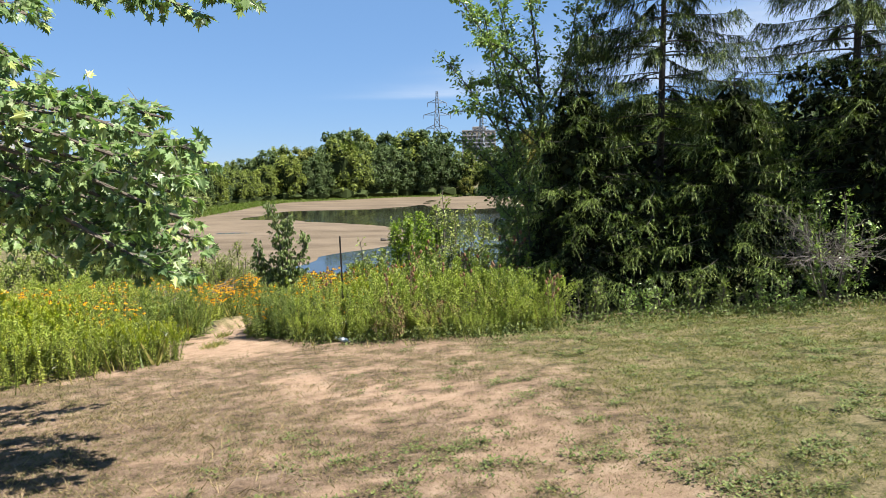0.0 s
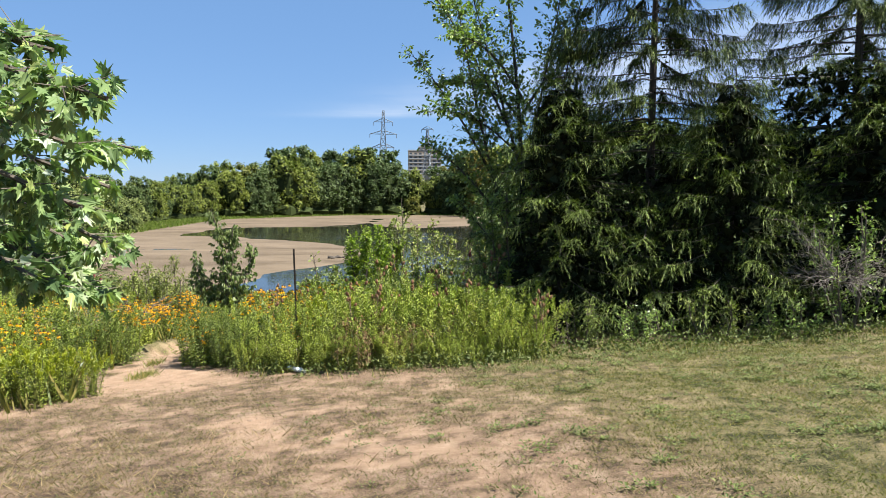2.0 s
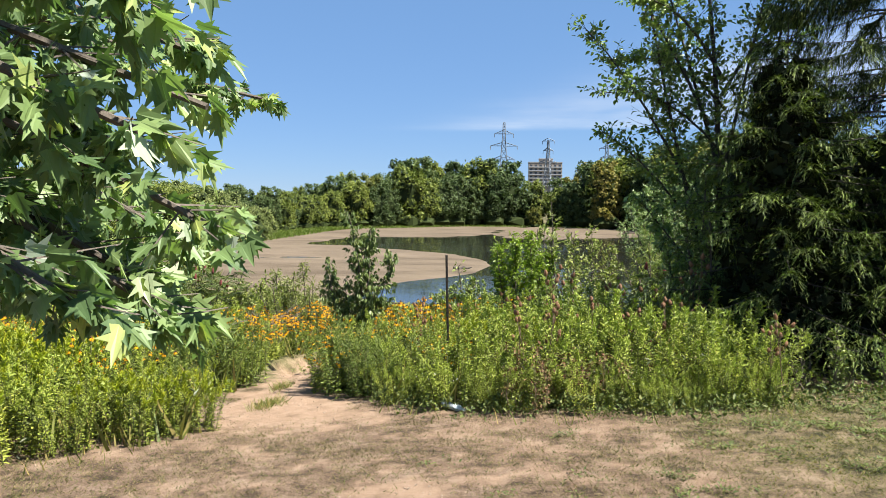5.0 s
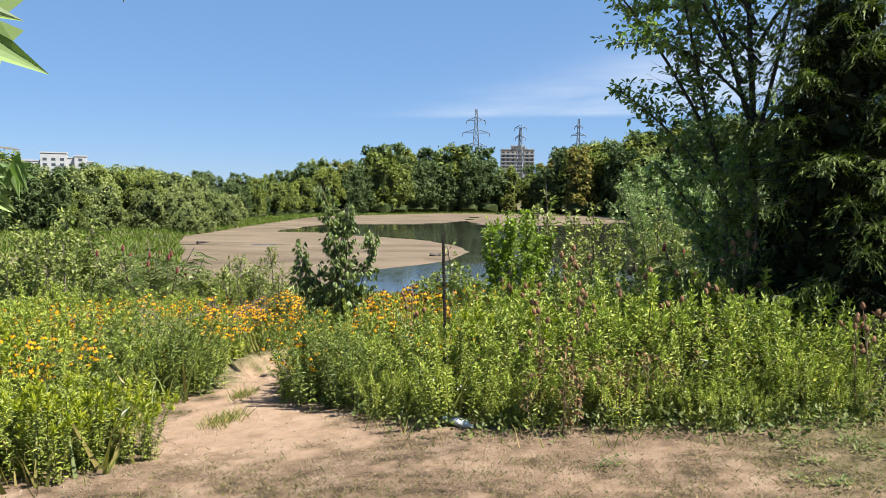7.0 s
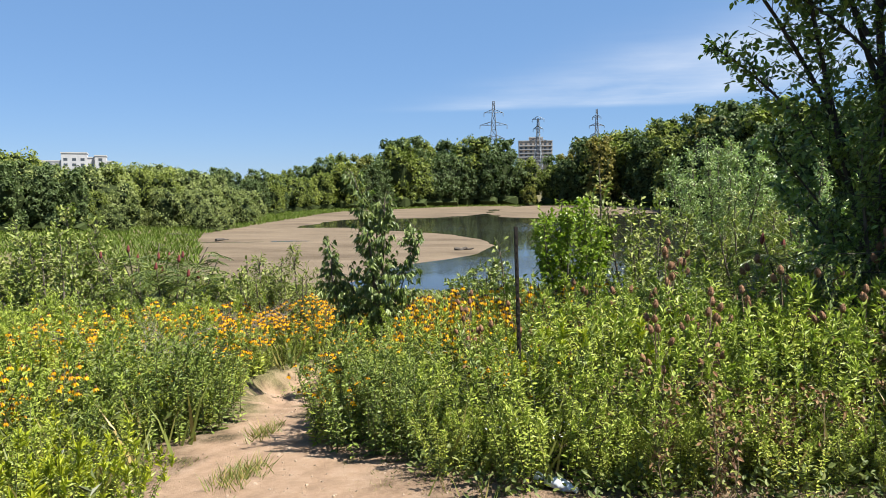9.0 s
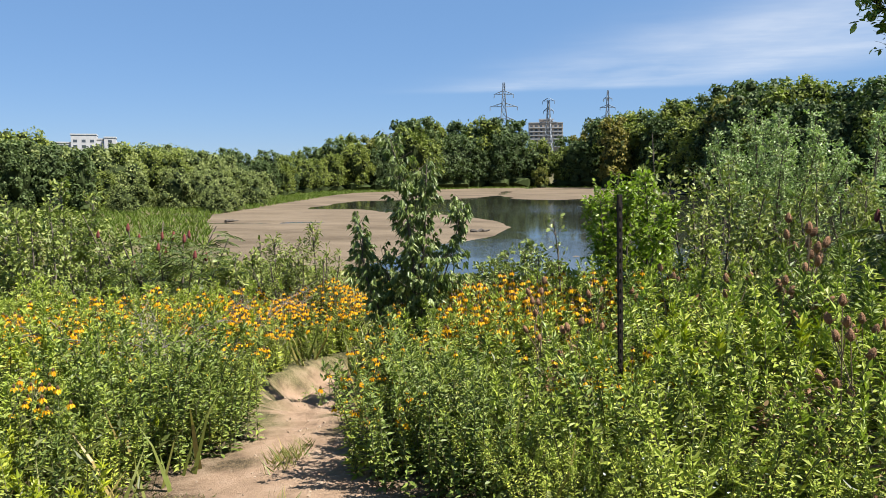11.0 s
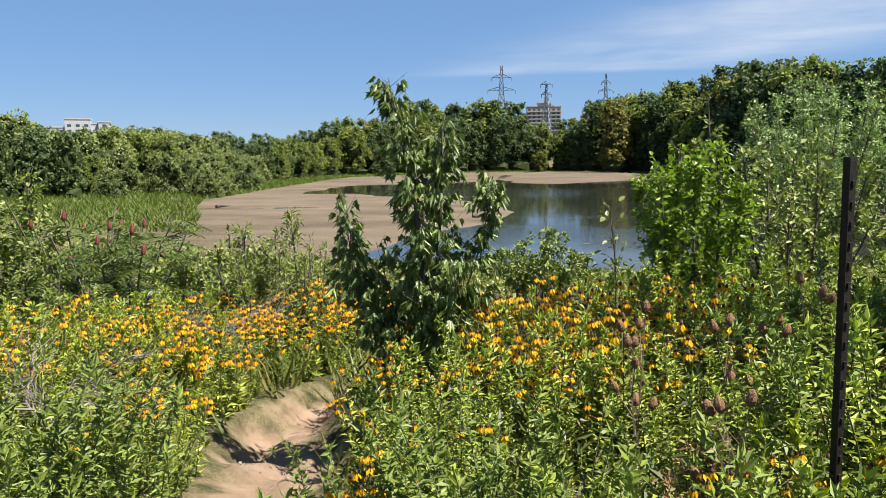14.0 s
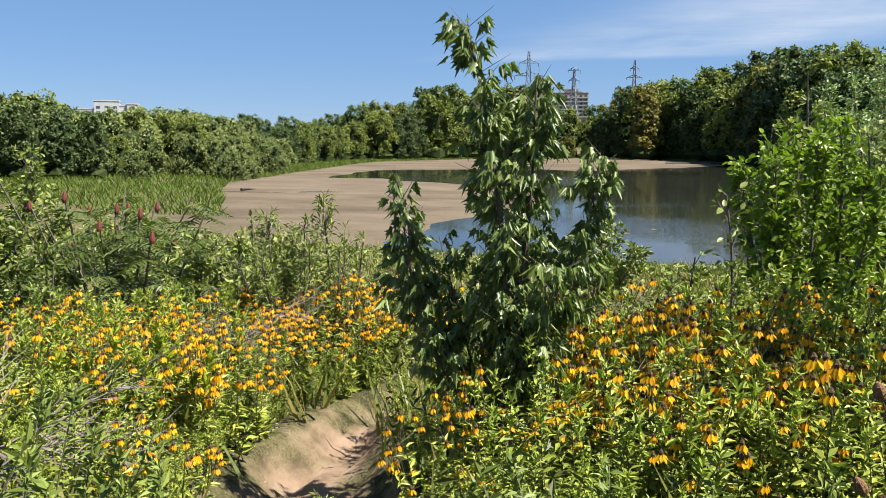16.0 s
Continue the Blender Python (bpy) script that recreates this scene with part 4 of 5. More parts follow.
branchy(root, stems, [0.06, 0.034, 0.034, 0.028, 0.025, 0.028, 0.028, 0.025, 0.025, 0.02, 0.02, 0.018, 0.025, 0.025, 0.025, 0.025], 1500, 0.5, OVAL, 0.072, 10, G_ASH, G_DARKBARK, hang=0.35, start=0.22)
root.matrix_basis = pose(x0, y0, ground_at(x0, y0))

# ---- silver maple overhanging the lawn ----
rng = np.random.default_rng(43)
root = thing("maple_tree", "silver maple with low drooping branches over the lawn", "tree")
mx0, my0 = -7.4, 4.6
mz0 = ground_at(mx0, my0)
g = Geo()
tube(g, [(mx0, my0, mz0 - 0.3), (mx0 + 0.05, my0, mz0 + 0.3), (mx0 + 0.1, my0, mz0 + 2.0), (mx0 + 0.3, my0 + 0.1, mz0 + 4.5), (mx0 + 0.2, my0, mz0 + 8.0)], [0.42, 0.30, 0.25, 0.19, 0.08], 10)
part("trunk", g, G_BARK, root)
hub = (mx0 + 0.12, my0, mz0 + 2.4)
hub2 = (mx0 + 0.3, my0, mz0 + 4.4)
limbs = [((-1.72, 3.95, 1.74), 0.5), ((-2.04, 4.2, 1.95), 0.45), ((-2.12, 4.45, 1.62), 0.5), ((-2.85, 6.7, 1.74), 0.3), ((-2.3, 5.05, 1.62), 0.5), ((-2.62, 5.65, 1.08), 0.6), ((-2.75, 5.6, 0.98), 0.65),
         ((-2.15, 4.85, 1.45), 0.5), ((-2.2, 4.95, 1.18), 0.55), ((-2.25, 4.9, 0.95), 0.6), ((-2.1, 4.5, 1.36), 0.55), ((-2.3, 4.6, 1.02), 0.6), ((-2.4, 5.05, 1.0), 0.6), ((-2.45, 5.1, 1.35), 0.5), ((-2.5, 4.9, 1.0), 0.6), ((-2.6, 5.2, 1.0), 0.6),
         ((-2.65, 4.8, 1.2), 0.6), ((-2.95, 5.4, 1.05), 0.6), ((-2.9, 4.9, 1.1), 0.6), ((-3.2, 5.7, 0.95), 0.6), ((-3.45, 6.9, 2.0), 0.3), ((-2.95, 5.6, 1.8), 0.4), ((-2.85, 5.2, 1.95), 0.4), ((-3.3, 5.2, 2.15), 0.4),
         ((-3.4, 6.3, 1.05), 0.6), ((-3.5, 6.4, 0.85), 0.6), ((-3.8, 6.9, 1.35), 0.5), ((-3.1, 4.3, 2.0), 0.5), ((-3.6, 5.2, 1.5), 0.6), ((-3.9, 6.0, 0.95), 0.6), ((-4.3, 7.0, 0.9), 0.6), ((-4.4, 5.2, 0.9), 0.6), ((-4.2, 6.2, 1.7), 0.4)]
high = [((-2.1, 4.6, 2.66), 0.3), ((-1.75, 4.75, 2.74), 0.3), ((-2.4, 4.8, 2.8), 0.3), ((-2.9, 4.3, 2.25), 0.35), ((-3.0, 4.45, 2.6), 0.3), ((-3.4, 5.8, 3.0), 0.3), ((-4.4, 6.6, 3.2), 0.3), ((-3.2, 3.0, 3.6), 0.3), ((-5.0, 7.0, 4.2), 0.2)]
stems = [curve(hub, p, sag=0.0, bow=(0, 0, b), n=8) for p, b in limbs] + [curve(hub2, p, bow=(0, 0, b), n=8) for p, b in high]
branchy(root, stems, [0.040] * len(stems), 1850, 0.34, MAPLE, 0.070, 7, G_MAPLE, G_BARK, hang=0.6, start=0.45, tips=0.42, rise=-0.05, face_up=0.6)
crown = [curve((mx0 + 0.2, my0, mz0 + z), (mx0 + 3.3 * math.cos(a), my0 + 3.3 * math.sin(a), mz0 + z + 1.6), bow=(0, 0, 0.3)) for z, a in zip(np.linspace(3.5, 7.0, 12), np.arange(12) * 2.1)]
branchy(root, crown, [0.05] * 12, 420, 0.8, OVAL, 0.16, 6, G_MAPLE, G_BARK, hang=0.4, start=0.3, leaf_name="upper_foliage", wood="upper_branch")


# ---- shrubs and saplings on the bank ----
def bush(name, x, y, h, w, seed, leaf, leaf_len, mat, label, n_stems=9, twigs=160, per=6, bark=G_BARK, hang=0.2, start=0.15, twig=0.35, rise=0.4, flare=0.45, group="shrubs on the bank", thick=0.012):
    global rng
    rng = np.random.default_rng(seed)
    leaf_len, twigs = leaf_len * 0.80, int(twigs * 1.45)
    root = thing(name, label, "shrub" if "sapling" not in name else "tree", group)
    stems = []
    for k in range(n_stems):
        a, r = k * 2.4 + rng.uniform(-0.4, 0.4), w * 0.5 * math.sqrt((k + 0.5) / n_stems)
        top = h * (1 - flare * (r / (w * 0.5)) ** 2) * rng.uniform(0.85, 1.05)
        stems.append(curve((0.08 * math.cos(a), 0.08 * math.sin(a), -0.1), (r * math.cos(a), r * math.sin(a), top), bow=(0.08 * math.cos(a), 0.08 * math.sin(a), 0), n=6))
    branchy(root, stems, [thick * (1 + 0.5 * h)] * n_stems, twigs, twig, leaf, leaf_len, per, mat, bark, hang=hang, start=start, rise=rise, wood="stem", twig_thick=min(0.006, thick * 0.5))
    root.matrix_basis = pose(x, y, ground_at(x, y), 0, 0, 0)
    return root


bush("poplar_sapling", 1.2, 26.3, 4.15, 3.7, 51, OVAL, 0.085, G_SILVER, "tall grey-green poplar thicket on the bank", 22, 2300, 9, hang=0.2, twig=0.6, flare=0.3)
bush("poplar_sapling", 3.5, 27.4, 4.3, 3.2, 52, OVAL, 0.10, G_SILVER, "grey-green poplar thicket beside a taller one", 10, 500, 8, hang=0.2, twig=0.6, flare=0.35)
bush("green_sapling", -2.45, 16.7, 1.95, 1.45, 53, OVAL, 0.08, G_BRIGHT, "bright green leafy sapling on the bank", 12, 800, 8, hang=0.5, twig=0.3, flare=0.25)
bush("tall_shrub", -1.45, 17.4, 2.15, 2.0, 54, OVAL, 0.085, G_SHRUB, "loose mid-green shrub beside a bright sapling", 12, 380, 7, twig=0.4)
bush("tall_shrub", -2.2, 18.9, 2.8, 0.9, 55, OVAL, 0.11, G_SHRUB, "upright thin shrub with leafy tips", 5, 90, 6, twig=0.3)
bush("tall_shrub", 0.1, 17.2, 2.0, 1.9, 56, LANCE, 0.11, G_SHRUB, "willowy shrub in front of the poplars", 11, 360, 7, twig=0.4)
bush("tall_shrub", 0.25, 12.7, 2.7, 1.3, 47, OVAL, 0.07, G_ASH, "dark dense shrub beside the young spruces", 10, 520, 8, twig=0.35)
bush("tall_shrub", 1.2, 16.0, 1.9, 1.7, 57, OVAL, 0.09, G_ASH, "dark shrub at the foot of the trees", 10, 300, 7, twig=0.4)
bush("willow_shrub", -6.6, 16.6, 1.55, 1.3, 58, LANCE, 0.085, G_SHRUB, "small fine-leaved shrub among yellow flowers", 14, 520, 7, twig=0.3)
bush("leafy_shrub", -10.9, 17.3, 2.35, 2.9, 59, OVAL, 0.10, G_SHRUB, "wide leafy shrub on the bank", 16, 700, 7, twig=0.4)
bush("leafy_shrub", -13.8, 17.8, 2.5, 2.6, 60, OVAL, 0.10, G_SHRUB, "tall leafy shrub at the meadow's edge", 14, 600, 7, twig=0.4)
bush("leafy_shrub", -9.9, 15.9, 1.95, 1.7, 61, OVAL, 0.08, G_SHRUB, "low dense shrub beside the sumac", 11, 420, 7, twig=0.3)
bush("leafy_shrub", -10.5, 16.3, 1.95, 1.8, 161, OVAL, 0.075, G_SHRUB, "dense leafy shrub growing against the sumac", 12, 640, 7, twig=0.35)
bush("leafy_shrub", -7.3, 17.2, 1.45, 1.7, 162, OVAL, 0.075, G_SHRUB, "low leafy shrub behind yellow flowers", 12, 520, 7, twig=0.3)
bush("leafy_shrub", -8.9, 15.8, 1.4, 1.4, 163, OVAL, 0.07, G_SHRUB, "leafy shrub at the foot of the sumac", 10, 300, 7, twig=0.3)
bush("leafy_shrub", -4.2, 21.5, 1.1, 1.6, 62, OVAL, 0.11, G_SHRUB, "rounded shrub at the water's edge", 10, 260, 7, twig=0.35)
bush("thin_sapling", -3.4, 15.1, 1.65, 0.35, 64, OVAL, 0.075, G_SHRUB, "thin half-bare sapling standing among flowers", 2, 34, 3, twig=0.25)
bush("thin_sapling", -3.1, 15.4, 1.0, 0.5, 65, OVAL, 0.075, G_SHRUB, "thin leafy sapling standing among flowers", 3, 40, 4, twig=0.25)
bush("leafy_shrub", 4.2, 10.95, 1.6, 1.1, 66, OVAL, 0.06, G_ASH, "shrub growing under the spruces", 8, 200, 7, twig=0.3)
bush("leafy_shrub", 5.6, 10.9, 1.5, 1.2, 67, OVAL, 0.06, G_SHRUB, "light green shrub under the spruces", 8, 220, 7, twig=0.3)
for k, (x, y, h, w) in enumerate([(0.9, 11.0, 0.6, 0.8), (1.7, 10.95, 0.5, 0.8), (2.6, 10.9, 0.6, 0.9), (3.4, 10.8, 0.55, 0.8), (6.5, 11.0, 0.8, 1.1)]):
    bush("low_shrub", x, y, h, w, 70 + k, OVAL, 0.05, G_ASH if k % 2 else G_SHRUB, "low scrubby growth along the shaded edge", 7, 120, 6, twig=0.2)
for k, (x, y, h, w) in enumerate([(-16, 20, 1.6, 2.6), (-19, 24, 1.5, 3), (-9.5, 20.5, 1.1, 2.2), (-14, 24, 1.3, 3), (4.5, 20, 3.0, 3.5), (3.5, 16.5, 2.6, 3), (6.5, 17, 3.0, 4)]):
    bush("bank_shrub", x, y, h, w, 90 + k, OVAL, 0.15, G_SHRUB if x < 0 else G_ASH, "leafy shrub on the slope to the pond", 10, 260, 7, twig=0.5)

# maple sapling standing in the meadow, leaves hanging
rng = np.random.default_rng(81)
root = thing("maple_sapling", "young maple sapling with limp hanging leaves", "tree")
sx, sy = -4.55, 13.75
stems = [curve((0, 0, -0.1), (-0.06, -0.25, 2.15), bow=(0.12, 0.05, 0), n=9), curve((0.02, 0, 0.2), (0.22, -0.1, 1.92), bow=(0.05, 0, 0), n=8), curve((0, 0, 0.3), (-0.42, 0.0, 1.45), bow=(-0.10, 0, 0)), curve((0, 0, 0.3), (-0.34, -0.15, 1.3), bow=(-0.12, 0, 0)),
         curve((0, 0, 0.3), (0.50, 0.05, 1.62), bow=(0.10, 0, 0)), curve((0, 0, 0.5), (0.08, 0.25, 1.9)), curve((0, 0, 0.35), (-0.28, 0.2, 1.2)), curve((0.02, 0, 0.3), (0.38, -0.2, 1.15))]
branchy(root, stems, [0.022, 0.017, 0.012, 0.012, 0.012, 0.012, 0.01, 0.01], 640, 0.25, LIMP_MAPLE, 0.066, 7, G_LIMP, G_BARK, hang=1.4, start=0.13, rise=0.15, face_up=0.1, twig_thick=0.004, spread=0.55)
root.matrix_basis = pose(sx, sy, ground_at(sx, sy))

# sumac: pinnate leaves and red fruit spikes
rng = np.random.default_rng(83)


def sumac(x, y, h, w, label):
    root = thing("sumac_shrub", label, "shrub", "shrubs on the bank")
    gw, gl = Geo(), Geo()
    tips = []
    for k in range(9):
        a, r = k * 2.4, w * 0.5 * math.sqrt((k + 0.5) / 9)
        line = curve((0.05 * math.cos(a), 0.05 * math.sin(a), -0.1), (r * math.cos(a), r * math.sin(a), h * rng.uniform(0.72, 1.0)), n=6)
        tube(gw, line, np.linspace(0.016, 0.008, 6), 5)
        tips.append(line[-1])
        for q in range(15):
            b = rng.uniform(0, 6.28)
            o = line[-1] - np.array([0, 0, rng.uniform(0, 0.9) * h * 0.75])
            d = unit(np.array([math.cos(b), math.sin(b), 0.25]))
            s = np.linspace(0, 1, 10)[:, None]
            ra = o + d * 0.38 * s + np.array([0, 0, -0.16]) * s**2
            tube(gl, ra[::3], 0.003, 3, cap=False)
            sd = np.array([-d[1], d[0], 0])
            for sg in (-1, 1):
                ax = unit(sd * sg + d * 0.3 + np.array([0, 0, -0.25]) + 0.1 * rng.normal(size=(10, 3)))
                scatter(gl, LANCE, ra, frames(ax, np.broadcast_to([0, 0, 1.0], ax.shape)), np.full(10, 0.10))
    part("stem", gw, G_BARK, root)
    part("foliage", gl, G_SUMAC, root)
    for t in tips[:6]:
        g = Geo()
        zz = np.linspace(0, 0.12, 7)
        tube(g, np.stack([t[0] + 0.1 * zz, t[1] + 0 * zz, t[2] + zz - 0.10], 1), [0.01, 0.022, 0.026, 0.024, 0.02, 0.014, 0.004], 7)
        part("fruit_spike", g, G_BERRY, root, "dark red fuzzy fruit spike")
    root.matrix_basis = pose(x, y, ground_at(x, y))
    return root


sumac(-9.2, 17.2, 2.0, 2.0, "dark green sumac with red fruit spikes in the meadow")
sumac(-8.4, 16.5, 1.55, 1.5, "dark sumac with pinnate leaves behind yellow flowers")
sumac(0.0, 14.6, 1.3, 1.4, "sumac with pinnate leaves beside the trees")


def twig_pile(name, x, y, z, n, length, seed, label, category, up=0.3, heading=None):
    """A bare dead branch: a main limb and forking twigs."""
    global rng
    rng = np.random.default_rng(seed)
    root = thing(name, label, category)
    g, g2 = Geo(), Geo()
    for k in range(n):
        d = unit((np.array(heading) if heading is not None else np.zeros(3)) + 0.75 * rand_dirs(1, -0.1, up)[0])
        ln = length * rng.uniform(0.5, 1.1)
        line = np.array([0, 0, 0.1]) + d * ln * np.linspace(0, 1, 6)[:, None] + np.cumsum(rng.normal(size=(6, 3)) * 0.03, 0)
        tube(g, line, np.linspace(0.007, 0.002, 6), 4)
        for q in range(26):
            i = rng.integers(1, 6)
            dd = unit(d + 0.8 * rand_dirs(1)[0])
            tw = line[i] + dd * ln * 0.35 * np.linspace(0, 1, 4)[:, None] + np.cumsum(rng.normal(size=(4, 3)) * 0.015, 0)
            tube(g2, tw, np.linspace(0.003, 0.001, 4), 3, cap=False)
    part("limb", g, G_DEAD, root)
    part("twig", g2, G_DEAD, root)
    root.matrix_basis = pose(x, y, z)
    return root


twig_pile("dead_branch", -6.35, 12.7, ground_at(-6.35, 12.7) + 0.30, 9, 0.75, 85, "bare grey dead branch lying among meadow plants", "branch", 0.5)
twig_pile("dead_branch", -6.7, 15.3, ground_at(-6.7, 15.3) + 0.35, 7, 0.6, 86, "bare grey dead branch among yellow flowers", "branch", 0.5)
twig_pile("dead_shrub", 3.95, 10.75, ground_at(3.95, 10.75) + 0.55, 16, 0.95, 87, "leafless grey dead shrub in front of the spruces", "shrub", 0.9)


# ---- meadow plants ----
def goldenrod(seed, n, h, bloom, spread_r=0.30, leafage=None):
    global rng
    rng = np.random.default_rng(seed)
    root = thing("goldenrod_clump", "clump of goldenrod in pale yellow bud" if bloom else "clump of leafy green goldenrod stems in the meadow", "plant", "goldenrod in the meadow")
    gs, gl, gt = Geo(), Geo(), Geo()
    for k in range(n):
        a, r = rng.uniform(0, 6.28), spread_r * math.sqrt(rng.uniform(0, 1))
        base = np.array([r * math.cos(a), r * math.sin(a), -0.05])
        hh = h * rng.uniform(0.72, 1.08)
        lean = np.array([math.cos(a), math.sin(a), 0]) * rng.uniform(0.04, 0.42) * hh + rng.normal(size=3) * [0.04, 0.04, 0]
        line = base + np.array([0, 0, hh]) * np.linspace(0, 1, 4)[:, None] + lean * (np.linspace(0, 1, 4)[:, None] ** 1.7)
        tube(gs, line, [0.004, 0.0035, 0.003, 0.0015], 3, cap=False)
        m = 58
        f = np.linspace(0.06, 0.98, m) ** 0.85
        u = f * 3
        i = np.minimum(u.astype(int), 2)
        o = line[i] + (line[i + 1] - line[i]) * (u - i)[:, None]
        b = np.arange(m) * 2.4 + rng.uniform(0, 6.28) + rng.normal(size=m) * 0.3
        el = rng.uniform(-0.35, 0.55, m) + 0.35 * f
        ax = np.stack([np.cos(b) * np.cos(el), np.sin(b) * np.cos(el), np.sin(el)], 1)
        sz = (0.068 - 0.026 * f) * rng.uniform(0.75, 1.2, m)
        scatter(gl, WEEDLEAF, o, frames(ax, np.tile([0, 0, 1.0], (m, 1)) + 0.3 * rng.normal(size=(m, 3))), sz)
        q = 26 if bloom else 14
        b = rng.uniform(0, 6.28, q)
        el = rng.uniform(0.35, 1.3, q)
        ax = np.stack([np.cos(b) * np.cos(el), np.sin(b) * np.cos(el), np.sin(el)], 1)
        o = line[-1] - np.array([0, 0, 1.0]) * rng.uniform(0, 0.13, q)[:, None]
        scatter(gt, LANCE, o, frames(ax, rand_dirs(q)), rng.uniform(0.035, 0.065, q) * (1.15 if bloom else 1))
    part("stem", gs, G_STEM, root)
    part("leaf", gl, leafage or G_GOLD, root)
    part("top", gt, G_BLOOM if bloom else leafage or G_TOP, root, "yellow-green budding tops" if bloom or not leafage else "")
    return root


PETAL = ([(0, 0, 0), (0.27, 0.55, 0.02), (0, 1, -0.05), (-0.27, 0.55, 0.02)], [[(0, 1, 2), (0, 2, 3)]])


def coneflower(seed, n, h):
    global rng
    rng = np.random.default_rng(seed)
    root = thing("coneflower_clump", "clump of yellow coneflowers with drooping petals", "flower", "yellow coneflowers")
    gs, gl, gp, gc = Geo(), Geo(), Geo(), Geo()
    for k in range(n):
        a, r = rng.uniform(0, 6.28), 0.26 * math.sqrt(rng.uniform(0, 1))
        base = np.array([r * math.cos(a), r * math.sin(a), -0.05])
        hh = h * rng.uniform(0.62, 1.08)
        top = base + np.array([0.15 * math.cos(a), 0.15 * math.sin(a), hh]) + rng.normal(size=3) * [0.05, 0.05, 0.02]
        line = curve(base, top, n=4)
        tube(gs, line, [0.004, 0.0035, 0.003, 0.002], 3, cap=False)
        m = 30
        f = rng.uniform(0.05, 0.8, m)
        o = base + (top - base) * f[:, None]
        b, el = rng.uniform(0, 6.28, m), rng.uniform(-0.1, 0.7, m)
        ax = np.stack([np.cos(b) * np.cos(el), np.sin(b) * np.cos(el), np.sin(el)], 1)
        scatter(gl, LANCE, o, frames(ax, np.tile([0, 0, 1.0], (m, 1)) + 0.3 * rng.normal(size=(m, 3))), (0.11 - 0.06 * f) * rng.uniform(0.8, 1.2, m))
        heads = [top] + [top + np.array([math.cos(b), math.sin(b), 0]) * rng.uniform(0.06, 0.13) + np.array([0, 0, rng.uniform(-0.14, 0.02)]) for b in rng.uniform(0, 6.28, rng.integers(2, 5))]
        for hd in heads:
            tube(gs, [top - np.array([0, 0, 0.16]), hd], [0.002, 0.0015], 3, cap=False)
            p = 8
            b = np.arange(p) * 6.283 / p + rng.uniform(0, 1)
            el = rng.uniform(-1.4, -0.75, p)
            ax = np.stack([np.cos(b) * np.cos(el), np.sin(b) * np.cos(el), np.sin(el)], 1)
            o = hd + 0.010 * np.stack([np.cos(b), np.sin(b), 0 * b], 1)
            nn = np.stack([np.cos(b), np.sin(b), 1.0 + 0 * b], 1)
            scatter(gp, PETAL, o, frames(ax, nn), rng.uniform(0.028, 0.042, p))
            tube(gc, hd + np.array([(0, 0, -0.006), (0, 0, 0.008), (0, 0, 0.021)]), [0.008, 0.011, 0.003], 5)
    part("stem", gs, G_STEM, root)
    part("leaf", gl, G_GOLD, root)
    part("petal", gp, G_PETAL, root, "drooping golden yellow petals")
    part("cone", gc, G_CONE, root, "brown flower cones")
    return root


def teasel(seed, n, h):
    global rng
    rng = np.random.default_rng(seed)
    root = thing("teasel", "dry teasel with brown bristly seed heads", "plant", "dry teasels")
    gs, gb = Geo(), Geo()
    heads = []
    for k in range(n):
        base = np.array([*rng.normal(size=2) * 0.06, -0.05])
        top = base + np.array([*rng.normal(size=2) * 0.12, h * rng.uniform(0.8, 1.05)])
        line = curve(base, top, n=5)
        tube(gs, line, [0.007, 0.006, 0.005, 0.004, 0.003], 4)
        heads.append((top, unit(top - base)))
        for q in range(4):
            o = line[2 + q // 2]
            d = unit(rand_dirs(1, 0.3, 0.9)[0] + [0, 0, 0.5])
            e = o + d * rng.uniform(0.16, 0.32) * h * 0.7 + [0, 0, 0.05]
            tube(gs, curve(o, e, n=4), [0.004, 0.0035, 0.003, 0.002], 4)
            heads.append((e, unit(d + [0, 0, 0.6])))
        for q in range(4):
            o = line[1]
            ax = unit(rand_dirs(1, -0.6, 0.2)[0])
            scatter(gb, LANCE, o[None], frames(ax[None], np.array([[0, 0, 1.0]])), [0.22])
    part("stem", gs, G_DRYSTEM, root)
    part("withered_leaf", gb, G_DRYSTEM, root)
    for p, d in heads:
        g = Geo()
        zz = np.linspace(0, 0.070, 6)
        tube(g, p + d * zz[:, None], [0.009, 0.019, 0.022, 0.020, 0.015, 0.005], 8)
        q = 60
        s = rng.uniform(0, 0.058, q)
        a = rng.uniform(0, 6.28, q)
        out = np.stack([np.cos(a), np.sin(a), 0.5 + 0 * a], 1)
        scatter(g, NEEDLE, p + d * s[:, None] + 0.013 * out * [1, 1, 0], frames(out, rand_dirs(q)), np.full(q, 0.016))
        b = np.arange(6) * 1.05
        ax = unit(np.stack([np.cos(b), np.sin(b), 0.9 + 0 * b], 1))
        scatter(g, NEEDLE, np.repeat(p[None], 6, 0), frames(ax, rand_dirs(6)), np.full(6, 0.06))
        part("seed_head", g, G_TEASEL, root)
    return root


